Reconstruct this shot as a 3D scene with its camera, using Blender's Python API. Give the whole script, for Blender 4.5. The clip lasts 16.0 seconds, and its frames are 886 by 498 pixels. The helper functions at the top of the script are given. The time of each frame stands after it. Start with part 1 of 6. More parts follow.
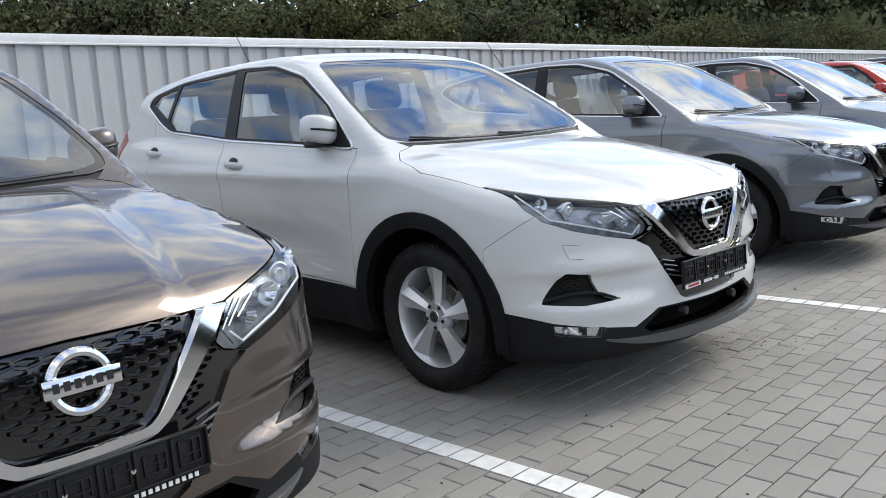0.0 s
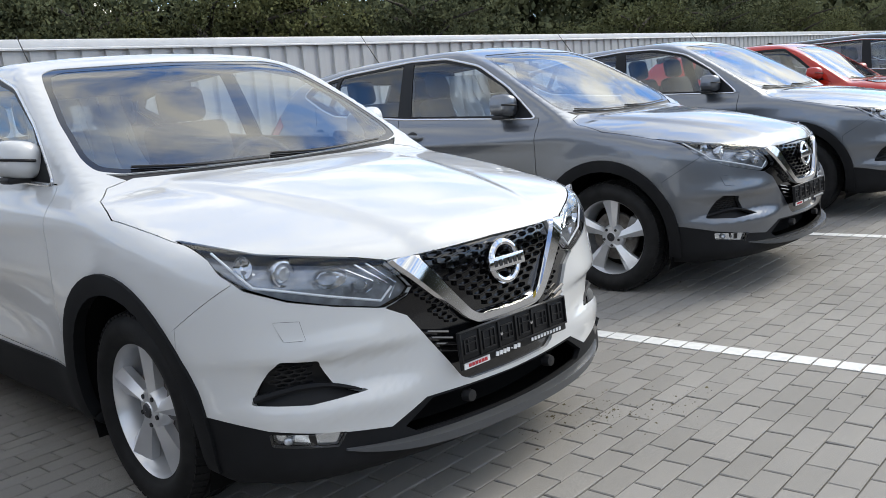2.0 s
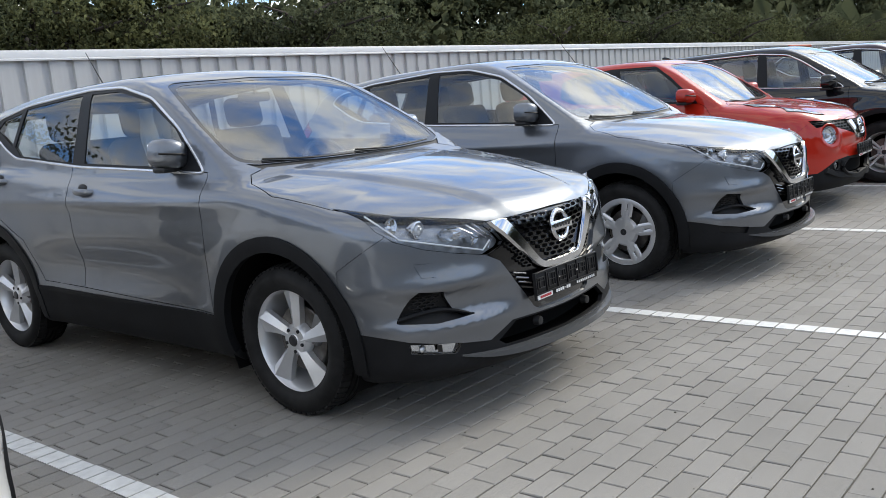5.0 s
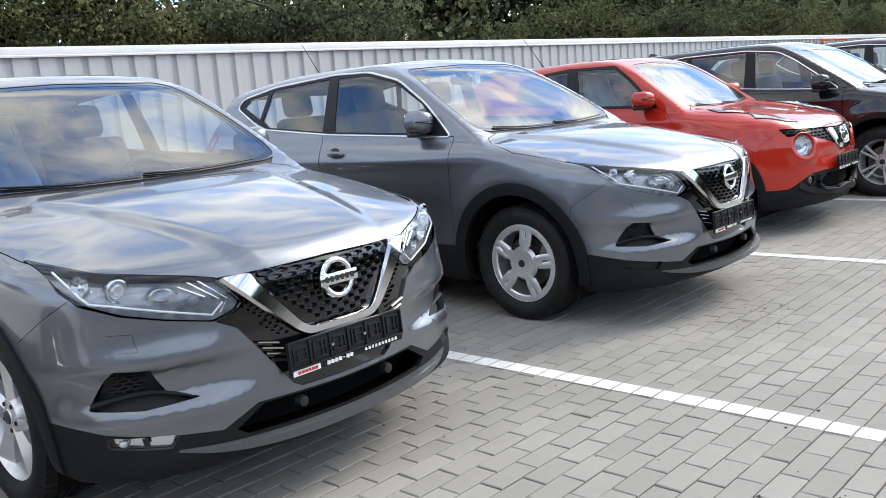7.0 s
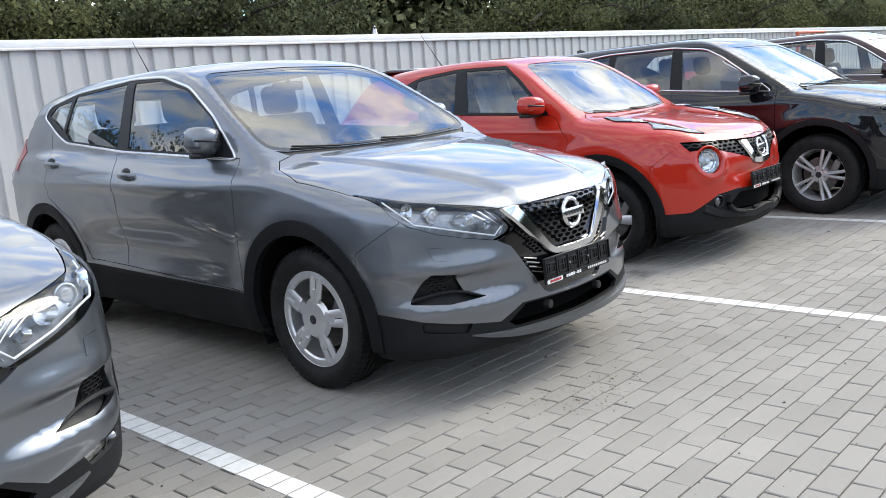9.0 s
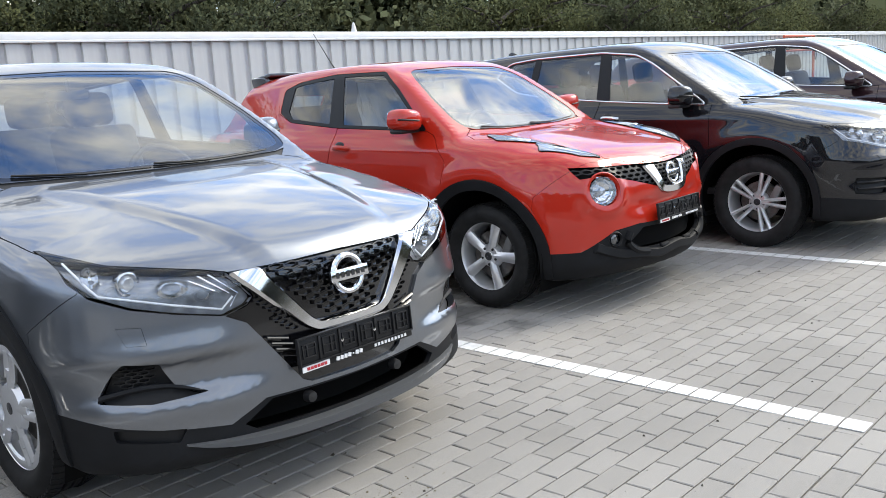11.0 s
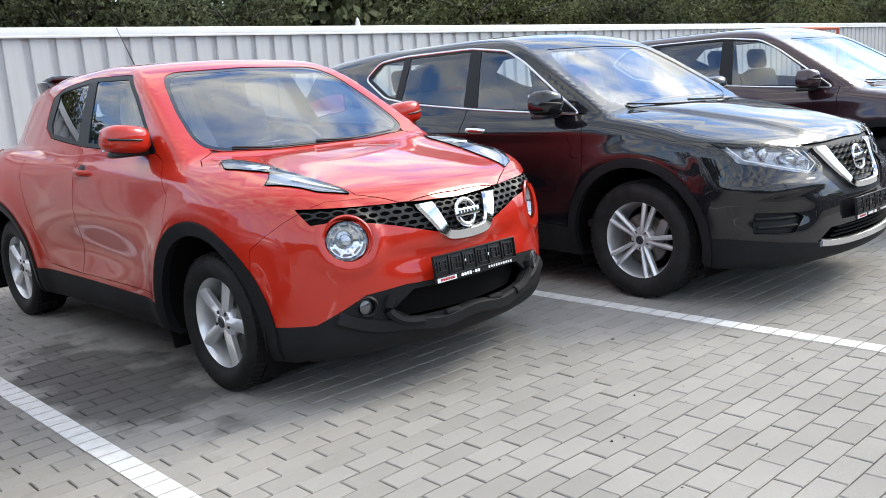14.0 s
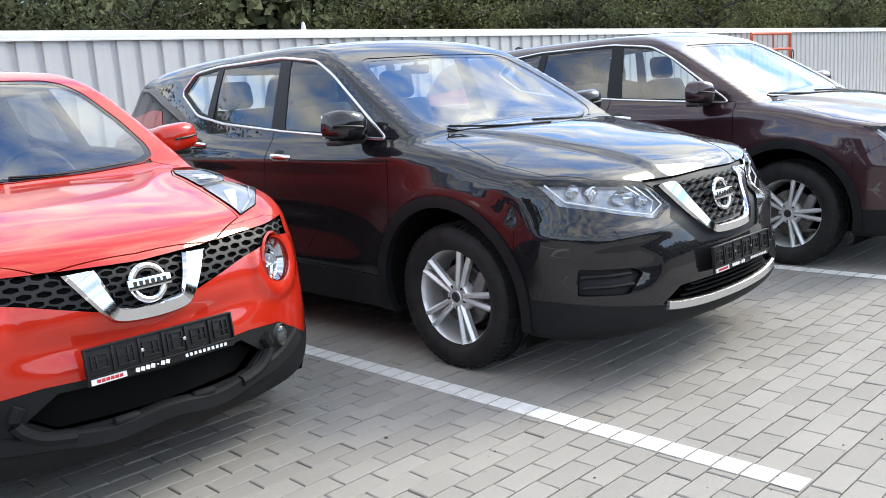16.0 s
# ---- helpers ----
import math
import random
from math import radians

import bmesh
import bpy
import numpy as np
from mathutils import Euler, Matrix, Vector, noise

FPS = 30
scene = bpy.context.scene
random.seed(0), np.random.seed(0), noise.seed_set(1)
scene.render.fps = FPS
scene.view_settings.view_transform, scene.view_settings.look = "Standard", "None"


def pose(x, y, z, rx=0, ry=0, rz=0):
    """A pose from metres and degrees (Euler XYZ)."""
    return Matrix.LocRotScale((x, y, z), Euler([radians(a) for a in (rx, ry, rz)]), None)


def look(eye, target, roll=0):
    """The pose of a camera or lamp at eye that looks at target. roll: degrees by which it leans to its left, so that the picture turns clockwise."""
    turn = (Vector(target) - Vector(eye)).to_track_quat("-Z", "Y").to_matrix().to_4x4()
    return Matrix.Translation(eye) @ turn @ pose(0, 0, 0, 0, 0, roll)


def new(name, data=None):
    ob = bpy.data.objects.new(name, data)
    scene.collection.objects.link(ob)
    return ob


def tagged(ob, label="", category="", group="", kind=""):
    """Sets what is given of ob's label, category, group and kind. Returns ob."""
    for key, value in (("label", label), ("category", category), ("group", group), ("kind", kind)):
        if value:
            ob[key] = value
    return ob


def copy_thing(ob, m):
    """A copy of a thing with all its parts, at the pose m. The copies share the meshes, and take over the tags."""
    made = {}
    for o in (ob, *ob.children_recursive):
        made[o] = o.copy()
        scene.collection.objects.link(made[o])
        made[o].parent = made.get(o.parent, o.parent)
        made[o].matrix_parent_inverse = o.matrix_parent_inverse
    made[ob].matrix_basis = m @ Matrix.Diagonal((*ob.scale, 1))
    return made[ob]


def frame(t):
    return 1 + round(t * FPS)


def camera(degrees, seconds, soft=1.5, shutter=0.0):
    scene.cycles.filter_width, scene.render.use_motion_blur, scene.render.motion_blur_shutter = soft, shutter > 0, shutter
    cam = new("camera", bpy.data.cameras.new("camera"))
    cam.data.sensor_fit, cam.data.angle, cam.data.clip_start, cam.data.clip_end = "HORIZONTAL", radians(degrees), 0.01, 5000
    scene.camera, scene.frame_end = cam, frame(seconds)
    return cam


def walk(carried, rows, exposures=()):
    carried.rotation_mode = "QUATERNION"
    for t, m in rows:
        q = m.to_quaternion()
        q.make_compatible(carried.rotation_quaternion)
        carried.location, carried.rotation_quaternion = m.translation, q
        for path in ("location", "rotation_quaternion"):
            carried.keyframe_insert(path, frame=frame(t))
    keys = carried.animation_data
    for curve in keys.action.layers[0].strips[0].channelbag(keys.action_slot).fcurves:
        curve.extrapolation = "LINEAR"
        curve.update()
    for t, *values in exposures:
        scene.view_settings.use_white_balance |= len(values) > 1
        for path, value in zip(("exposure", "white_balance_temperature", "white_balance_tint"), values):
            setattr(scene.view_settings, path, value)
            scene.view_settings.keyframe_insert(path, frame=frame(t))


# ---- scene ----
cam = camera(54.1, 16.0, 0.68)
PATH = [
    (0, (0.353, -0.744, 1.267), (1.788, 0.61, 0.941), -3.3),
    (0.5, (0.659, -0.761, 1.268), (2.102, 0.586, 0.942), -3.6),
    (1, (0.996, -0.714, 1.293), (2.449, 0.619, 0.962), -3.6),
    (1.5, (1.339, -0.721, 1.273), (2.798, 0.606, 0.94), -4.7),
    (2, (1.688, -0.721, 1.278), (3.154, 0.595, 0.933), -5.1),
    (2.5, (2.051, -0.697, 1.287), (3.525, 0.608, 0.935), -4.9),
    (3, (2.403, -0.706, 1.289), (3.899, 0.571, 0.928), -4.8),
    (3.5, (2.785, -0.76, 1.323), (4.288, 0.507, 0.954), -4.8),
    (4, (3.153, -0.787, 1.309), (4.655, 0.481, 0.942), -4.8),
    (4.5, (3.508, -0.798, 1.33), (5.018, 0.461, 0.963), -4.4),
    (5, (3.887, -0.909, 1.329), (5.396, 0.36, 0.991), -4.9),
    (5.2, (4.016, -0.932, 1.34), (5.522, 0.337, 0.991), -4.5),
    (7.3, (5.456, -1.19, 1.334), (6.886, 0.166, 0.987), -4.8),
    (7.5, (5.612, -1.187, 1.354), (7.045, 0.164, 1.003), -4.6),
    (8, (5.964, -1.205, 1.351), (7.415, 0.125, 0.995), -4.6),
    (8.2, (6.123, -1.219, 1.344), (7.576, 0.11, 0.995), -4.8),
    (10.3, (7.587, -1.263, 1.369), (8.98, 0.117, 0.974), -4.3),
    (10.5, (7.723, -1.26, 1.348), (9.12, 0.117, 0.957), -4.3),
    (11, (8.104, -1.259, 1.36), (9.529, 0.095, 0.991), -3.8),
    (11.5, (8.46, -1.314, 1.345), (9.894, 0.031, 0.979), -4.1),
    (12, (8.823, -1.362, 1.345), (10.25, -0.011, 0.972), -4.1),
    (12.5, (9.178, -1.34, 1.329), (10.582, 0.033, 0.949), -3.5),
    (13, (9.512, -1.35, 1.335), (10.904, 0.035, 0.955), -4.0),
    (13.5, (9.863, -1.386, 1.333), (11.227, 0.03, 0.968), -4.3),
    (14, (10.193, -1.395, 1.314), (11.534, 0.042, 0.944), -4.0),
    (14.5, (10.533, -1.379, 1.325), (11.881, 0.052, 0.962), -3.7),
    (15, (10.907, -1.382, 1.309), (12.263, 0.041, 0.946), -4.3),
    (15.5, (11.254, -1.374, 1.305), (12.614, 0.046, 0.939), -4.3),
    (16, (11.64, -1.339, 1.311), (13.014, 0.068, 0.948), -4.0),
]
walk(cam, [(t, look(eye, target, roll)) for t, eye, target, roll in PATH], [(0.0, 0.03, 7080, 7), (1.5, 0.02, 7080, 7), (3.5, -0.14, 7080, 7), (5.0, -0.02, 7080, 7), (7.5, 0.48, 7080, 7), (8.2, 0.48, 7080, 7), (10.5, 0.52, 7080, 7), (13.0, 0.55, 7080, 7), (16.0, 0.74, 7080, 7)])

# ---------------------------------------------------------------- sky and sun
SUN_DIR = Vector((0.74, -0.24, 0.60)).normalized()
world = bpy.data.worlds.new("sky")
scene.world = world
world.use_nodes = True
wn, wl = world.node_tree.nodes, world.node_tree.links


def wnode(kind, **values):
    n = wn.new(kind)
    for k, v in values.items():
        n.inputs[k].default_value = v
    return n


sky = wn.new("ShaderNodeTexSky")
sky.sky_type, sky.sun_disc = "NISHITA", False
sky.dust_density, sky.ozone_density = 0.25, 3.0
sky.sun_elevation = math.asin(SUN_DIR.z)
sky.sun_rotation = math.atan2(SUN_DIR.x, SUN_DIR.y)
# broken clouds, drawn on a level sheet overhead
way = wn.new("ShaderNodeTexCoord")
split = wn.new("ShaderNodeSeparateXYZ")
wl.new(way.outputs["Generated"], split.inputs[0])
rise = wn.new("ShaderNodeMath")
rise.operation = "MAXIMUM"
rise.inputs[1].default_value = 0.0
wl.new(split.outputs["Z"], rise.inputs[0])
lift = wn.new("ShaderNodeMath")
lift.operation = "ADD"
lift.inputs[1].default_value = 0.16
wl.new(rise.outputs[0], lift.inputs[0])
flat = []
for axis in "XY":
    d = wn.new("ShaderNodeMath")
    d.operation = "DIVIDE"
    wl.new(split.outputs[axis], d.inputs[0])
    wl.new(lift.outputs[0], d.inputs[1])
    flat.append(d)
sheet = wn.new("ShaderNodeCombineXYZ")
wl.new(flat[0].outputs[0], sheet.inputs["X"])
wl.new(flat[1].outputs[0], sheet.inputs["Y"])
puff = wnode("ShaderNodeTexNoise", Scale=4.0, Detail=12.0, Roughness=0.64, Distortion=0.6)
wl.new(sheet.outputs[0], puff.inputs["Vector"])
cover = wn.new("ShaderNodeValToRGB")
cover.color_ramp.elements[0].position, cover.color_ramp.elements[1].position = 0.37, 0.59
wl.new(puff.outputs["Fac"], cover.inputs["Fac"])
shade = wnode("ShaderNodeTexNoise", Scale=4.0, Detail=6.0)
wl.new(sheet.outputs[0], shade.inputs["Vector"])
tone = wn.new("ShaderNodeValToRGB")
tone.color_ramp.elements[0].color, tone.color_ramp.elements[1].color = (7.0, 7.4, 8.0, 1), (13.0, 13.1, 13.0, 1)
tone.color_ramp.elements[0].position, tone.color_ramp.elements[1].position = 0.35, 0.7
wl.new(shade.outputs["Fac"], tone.inputs["Fac"])
# clouds near the sun are lit through and far brighter
toward = wn.new("ShaderNodeVectorMath")
toward.operation = "DOT_PRODUCT"
toward.inputs[1].default_value = SUN_DIR
wl.new(way.outputs["Generated"], toward.inputs[0])
glow = wnode("ShaderNodeMapRange")
glow.interpolation_type = "SMOOTHSTEP"
glow.inputs["From Min"].default_value, glow.inputs["From Max"].default_value = 0.80, 0.98
glow.inputs["To Min"].default_value, glow.inputs["To Max"].default_value = 0.0, 1.0
wl.new(toward.outputs["Value"], glow.inputs["Value"])
gain = wnode("ShaderNodeMapRange")
gain.inputs["To Min"].default_value, gain.inputs["To Max"].default_value = 1.0, 2.4
wl.new(glow.outputs[0], gain.inputs["Value"])
lit = wn.new("ShaderNodeVectorMath")
lit.operation = "SCALE"
wl.new(tone.outputs[0], lit.inputs[0])
wl.new(gain.outputs[0], lit.inputs["Scale"])
veil = wn.new("ShaderNodeMath")
veil.operation = "MULTIPLY"
veil.inputs[1].default_value = 0.12
wl.new(glow.outputs[0], veil.inputs[0])
cloudy = wn.new("ShaderNodeMath")
cloudy.operation = "MAXIMUM"
wl.new(cover.outputs["Color"], cloudy.inputs[0])
wl.new(veil.outputs[0], cloudy.inputs[1])
blue = wn.new("ShaderNodeVectorMath")
blue.operation = "MULTIPLY"
blue.inputs[1].default_value = (1.28, 1.78, 2.42)
wl.new(sky.outputs[0], blue.inputs[0])
blend = wn.new("ShaderNodeMix")
blend.data_type = "RGBA"
wl.new(cloudy.outputs[0], blend.inputs["Factor"])
wl.new(blue.outputs[0], blend.inputs["A"])
wl.new(lit.outputs[0], blend.inputs["B"])
wn["Background"].inputs["Strength"].default_value = 0.125
wl.new(blend.outputs["Result"], wn["Background"].inputs["Color"])
sun = new("sun", bpy.data.lights.new("sun", "SUN"))
sun.data.energy, sun.data.angle, sun.data.color = 1.95, radians(24), (1.0, 0.95, 0.87)
sun.matrix_world = look(SUN_DIR * 50, (0, 0, 0))
scene.view_settings.exposure = 0.0


# ---------------------------------------------------------------- materials
def principled(name, color, rough=0.5, metal=0.0, **more):
    m = bpy.data.materials.new(name)
    m.use_nodes = True
    b = m.node_tree.nodes["Principled BSDF"]
    b.inputs["Base Color"].default_value = (*color, 1)
    b.inputs["Roughness"].default_value = rough
    b.inputs["Metallic"].default_value = metal
    for k, v in more.items():
        b.inputs[k.replace("_", " ")].default_value = v
    return m


def speckle(m, scale, amount, to="Base Color", low=None, high=None, detail=6.0, coords="Object", stretch=(1, 1, 1), span=(0.3, 0.7)):
    """Noise of that scale between two values of an input."""
    nt = m.node_tree
    tc = nt.nodes.new("ShaderNodeTexCoord")
    mp = nt.nodes.new("ShaderNodeMapping")
    mp.inputs["Scale"].default_value = stretch
    no = nt.nodes.new("ShaderNodeTexNoise")
    no.inputs["Scale"].default_value, no.inputs["Detail"].default_value = scale, detail
    rp = nt.nodes.new("ShaderNodeValToRGB")
    rp.color_ramp.elements[0].position, rp.color_ramp.elements[1].position = span
    nt.links.new(tc.outputs[coords], mp.inputs["Vector"])
    nt.links.new(mp.outputs[0], no.inputs["Vector"])
    nt.links.new(no.outputs["Fac"], rp.inputs["Fac"])
    b = nt.nodes["Principled BSDF"]
    if to == "Base Color":
        c = b.inputs[to].default_value[:3]
        low = low or tuple(v * (1 - amount) for v in c)
        high = high or tuple(min(v * (1 + amount), 1) for v in c)
        rp.color_ramp.elements[0].color, rp.color_ramp.elements[1].color = (*low, 1), (*high, 1)
    else:
        v = b.inputs[to].default_value
        rp.color_ramp.elements[0].color = (*[max(v - amount, 0)] * 3, 1)
        rp.color_ramp.elements[1].color = (*[min(v + amount, 1)] * 3, 1)
    nt.links.new(rp.outputs["Color"], b.inputs[to])
    return m


def bumpy(m, scale, strength, distance=0.002, detail=6.0, coords="Object"):
    nt = m.node_tree
    tc = nt.nodes.new("ShaderNodeTexCoord")
    no = nt.nodes.new("ShaderNodeTexNoise")
    no.inputs["Scale"].default_value, no.inputs["Detail"].default_value = scale, detail
    bp = nt.nodes.new("ShaderNodeBump")
    bp.inputs["Strength"].default_value, bp.inputs["Distance"].default_value = strength, distance
    nt.links.new(tc.outputs[coords], no.inputs["Vector"])
    nt.links.new(no.outputs["Fac"], bp.inputs["Height"])
    nt.links.new(bp.outputs[0], nt.nodes["Principled BSDF"].inputs["Normal"])
    return m


def car_paint(name, color, flake=0.0, rough=0.35, sheen=0.5):
    """Base coat with fine metal flake under a clear coat, with a film of dust."""
    m = principled(name, color, rough, flake, Coat_Weight=1.0, Coat_Roughness=0.02, Coat_IOR=1.55, Specular_IOR_Level=sheen)
    if flake:
        speckle(m, 900.0, 0.22, detail=1.0)
    speckle(m, 2.2, 0.06, "Roughness")
    return m


def clear(name, tint, gloss_rough=0.0, head_on=0.04):
    """A thin pane: clear with a mirror-like gloss that grows at a slant."""
    m = bpy.data.materials.new(name)
    m.use_nodes = True
    nt = m.node_tree
    nt.nodes.remove(nt.nodes["Principled BSDF"])
    t = nt.nodes.new("ShaderNodeBsdfTransparent")
    t.inputs["Color"].default_value = (*tint, 1)
    g = nt.nodes.new("ShaderNodeBsdfGlossy")
    g.inputs["Roughness"].default_value = gloss_rough
    g.inputs["Color"].default_value = (0.97, 0.98, 1, 1)
    # gloss after Schlick, alike from both sides of the pane
    slant = nt.nodes.new("ShaderNodeLayerWeight")
    steep = nt.nodes.new("ShaderNodeMath")
    steep.operation = "POWER"
    steep.inputs[1].default_value = 5.0
    nt.links.new(slant.outputs["Facing"], steep.inputs[0])
    f = nt.nodes.new("ShaderNodeMath")
    f.operation = "MULTIPLY_ADD"
    f.inputs[1].default_value, f.inputs[2].default_value = 1 - head_on, head_on
    nt.links.new(steep.outputs[0], f.inputs[0])
    mx = nt.nodes.new("ShaderNodeMixShader")
    nt.links.new(f.outputs[0], mx.inputs[0])
    nt.links.new(t.outputs[0], mx.inputs[1])
    nt.links.new(g.outputs[0], mx.inputs[2])
    nt.links.new(mx.outputs[0], nt.nodes["Material Output"].inputs["Surface"])
    return m


MATS = dict(
    rubber=bumpy(speckle(principled("tyre_rubber", (0.012, 0.012, 0.0125), 0.70, 0.0, Specular_IOR_Level=0.3), 14.0, 0.5), 90.0, 0.2),
    rim=speckle(principled("silver_wheel_paint", (0.74, 0.75, 0.77), 0.30, 0.65, Coat_Weight=0.4), 6.0, 0.08),
    cap=principled("wheel_cap", (0.05, 0.05, 0.055), 0.3, 0.4),
    disc=speckle(principled("brake_steel", (0.16, 0.15, 0.14), 0.45, 0.9), 25.0, 0.35),
    caliper=principled("cast_iron", (0.20, 0.20, 0.20), 0.55, 0.6),
    dark_metal=principled("dark_nut", (0.05, 0.05, 0.055), 0.4, 0.8),
    chrome=speckle(principled("chrome", (0.70, 0.71, 0.73), 0.10, 1.0), 3.0, 0.04, "Roughness"),
    chrome_satin=principled("satin_chrome", (0.66, 0.67, 0.69), 0.24, 1.0),
    bright=principled("bright_trim", (0.76, 0.77, 0.79), 0.22, 0.8),
    trim=bumpy(principled("black_plastic", (0.012, 0.012, 0.013), 0.5), 300.0, 0.15, 0.0005),
    cladding=bumpy(speckle(principled("grained_plastic", (0.009, 0.0095, 0.011), 0.62, 0.0, Specular_IOR_Level=0.22), 5.0, 0.3), 420.0, 0.25, 0.0006),
    lip=bumpy(principled("grey_plastic", (0.075, 0.078, 0.082), 0.27), 400.0, 0.12, 0.0005),
    holder=principled("holder_plastic", (0.010, 0.010, 0.011), 0.45, 0.0, Specular_IOR_Level=0.3),
    gloss=principled("gloss_black", (0.006, 0.006, 0.007), 0.12, 0.0, Coat_Weight=0.6),
    pillar=principled("pillar_black", (0.010, 0.011, 0.013), 0.45, 0.0, Specular_IOR_Level=0.25),
    lining=principled("dark_lining", (0.006, 0.006, 0.006), 0.95, 0.0, Specular_IOR_Level=0.08),
    mirror=principled("mirror_silver", (0.85, 0.86, 0.87), 0.02, 1.0),
    cloth=bumpy(speckle(principled("seat_cloth", (0.05, 0.053, 0.06), 0.9), 40.0, 0.3), 600.0, 0.3, 0.001),
    dash=bumpy(principled("dash_plastic", (0.028, 0.029, 0.032), 0.6), 500.0, 0.2, 0.0005),
    screen=clear("windscreen_glass", (0.68, 0.74, 0.76), 0.0, 0.20),
    glass=clear("side_glass", (0.86, 0.92, 0.94), 0.0, 0.10),
    tinted=clear("privacy_glass", (0.25, 0.28, 0.30), 0.0, 0.09),
    lamp_glass=clear("lamp_lens", (0.93, 0.95, 0.97), 0.0, 0.045),
    lamp_back=speckle(principled("lamp_inside", (0.52, 0.54, 0.58), 0.22, 0.5), 14.0, 0.12, detail=2.0),
    limb=speckle(principled("lamp_limb", (0.30, 0.32, 0.35), 0.35, 0.3), 30.0, 0.15),
    lamp_inner=speckle(principled("lamp_inner", (0.32, 0.335, 0.36), 0.26, 0.5), 26.0, 0.35, detail=3.0),
    lamp_dark=principled("lamp_dark", (0.035, 0.037, 0.042), 0.22, 0.3),
    fog_glass=principled("fog_glass", (0.10, 0.105, 0.11), 0.08, 0.5, Coat_Weight=1.0),
    bulb=principled("projector_glass", (0.55, 0.58, 0.62), 0.05, 0.6, Coat_Weight=1.0),
    strip=principled("light_strip", (0.80, 0.82, 0.85), 0.25),
    tail=principled("tail_lamp_red", (0.35, 0.02, 0.015), 0.12, 0.0, Coat_Weight=1.0),
    spoiler=principled("spoiler_dark", (0.03, 0.035, 0.045), 0.2, 0.3, Coat_Weight=1.0),
    print_white=principled("white_print", (0.78, 0.78, 0.78), 0.5),
    print_red=principled("red_print", (0.45, 0.03, 0.04), 0.5),
)
PAINT_WHITE = car_paint("white_paint", (0.67, 0.675, 0.67), 0.0, 0.4)
PAINT_GREY = car_paint("grey_metallic_paint", (0.178, 0.193, 0.217), 0.85, 0.34)
PAINT_BROWN = car_paint("brown_metallic_paint", (0.118, 0.094, 0.081), 0.85, 0.34)
PAINT_RED = car_paint("red_paint", (0.47, 0.018, 0.006), 0.0, 0.4, 0.15)
PAINT_BLACK = car_paint("black_paint", (0.004, 0.004, 0.006), 0.0, 0.5, 0.1)
PAINT_DUSK = car_paint("dark_plum_paint", (0.036, 0.014, 0.018), 0.4, 0.35, 0.2)


# ---------------------------------------------------------------- car body shapes
def smax(a, b, k):
    h = np.clip(0.5 + 0.5 * (a - b) / k, 0, 1)
    return b + (a - b) * h + k * h * (1 - h)


def smin(a, b, k):
    return -smax(-a, -b, k)


def curve(*pts):
    """A smooth curve through a few (u, v) pairs, level beyond its ends in slope."""
    u = np.array([p[0] for p in pts], float)
    v = np.array([p[1] for p in pts], float)
    d = np.diff(v) / np.diff(u)
    m = np.empty(len(u))
    m[0], m[-1] = d[0], d[-1]
    for i in range(1, len(u) - 1):
        m[i] = 0 if d[i - 1] * d[i] <= 0 else 2 * d[i - 1] * d[i] / (d[i - 1] + d[i])

    def f(q):
        q = np.asarray(q, float)
        i = np.clip(np.searchsorted(u, q) - 1, 0, len(u) - 2)
        h = u[i + 1] - u[i]
        t = (np.clip(q, u[0], u[-1]) - u[i]) / h
        w = v[i] * (1 + 2 * t) * (1 - t) ** 2 + m[i] * h * t * (1 - t) ** 2 + v[i + 1] * t * t * (3 - 2 * t) + m[i + 1] * h * t * t * (t - 1)
        return w + np.where(q < u[0], (q - u[0]) * m[0], 0) + np.where(q > u[-1], (q - u[-1]) * m[-1], 0)
    return f


def bell(u, centre, wide):
    return np.exp(-((u - centre) / wide) ** 2)


def ramp(u, at, wide):
    t = np.clip((u - at) / wide * 0.5 + 0.5, 0, 1)
    return t * t * (3 - 2 * t)


def car_field(m):
    """The body as a field, negative inside: y runs from the nose backwards, z up, x to both sides."""
    def field(p):
        x, y, z = np.abs(p[:, 0]), p[:, 1], p[:, 2]
        side = x - m["side"](z) - m["plan"](y) - m["relief"](y, z)
        front = m["nose"](z) + m["sweep"](x) + m["nose_relief"](x, z) - y
        rear = y - m["tail"](z) + 0.22 * x ** 4
        deck = z - m["hood"](y) + m["crown"](x, y)
        floor = m["floor"](y) - z
        low = smax(smax(side, front, m["corner"]), deck, m["edge"])
        low = smax(smax(low, rear, 0.12), floor, 0.03)
        glass_side = x - m["cabin"](z) - m["cabin_plan"](y)
        screen = (m["screen"](z) + 0.07 * x ** 2 - y) * 0.6
        back = (y - m["back"](z) + 0.2 * x ** 2) * 0.8
        roof = z - m["roof"](y) + 0.06 * x ** 2 + 0.10 * x ** 6
        up = smax(smax(glass_side, screen, 0.036), roof, 0.09)
        up = smax(smax(up, back, 0.06), 0.95 - z, 0.05)
        return smin(low, up, 0.025)
    return field


def arch_flare(y, z, hubs, radius, amount):
    out = 0
    for h in hubs:
        r = np.sqrt((y - h) ** 2 + (z - 0.34) ** 2)
        out = out + amount * bell(r, radius, 0.10)
    return out


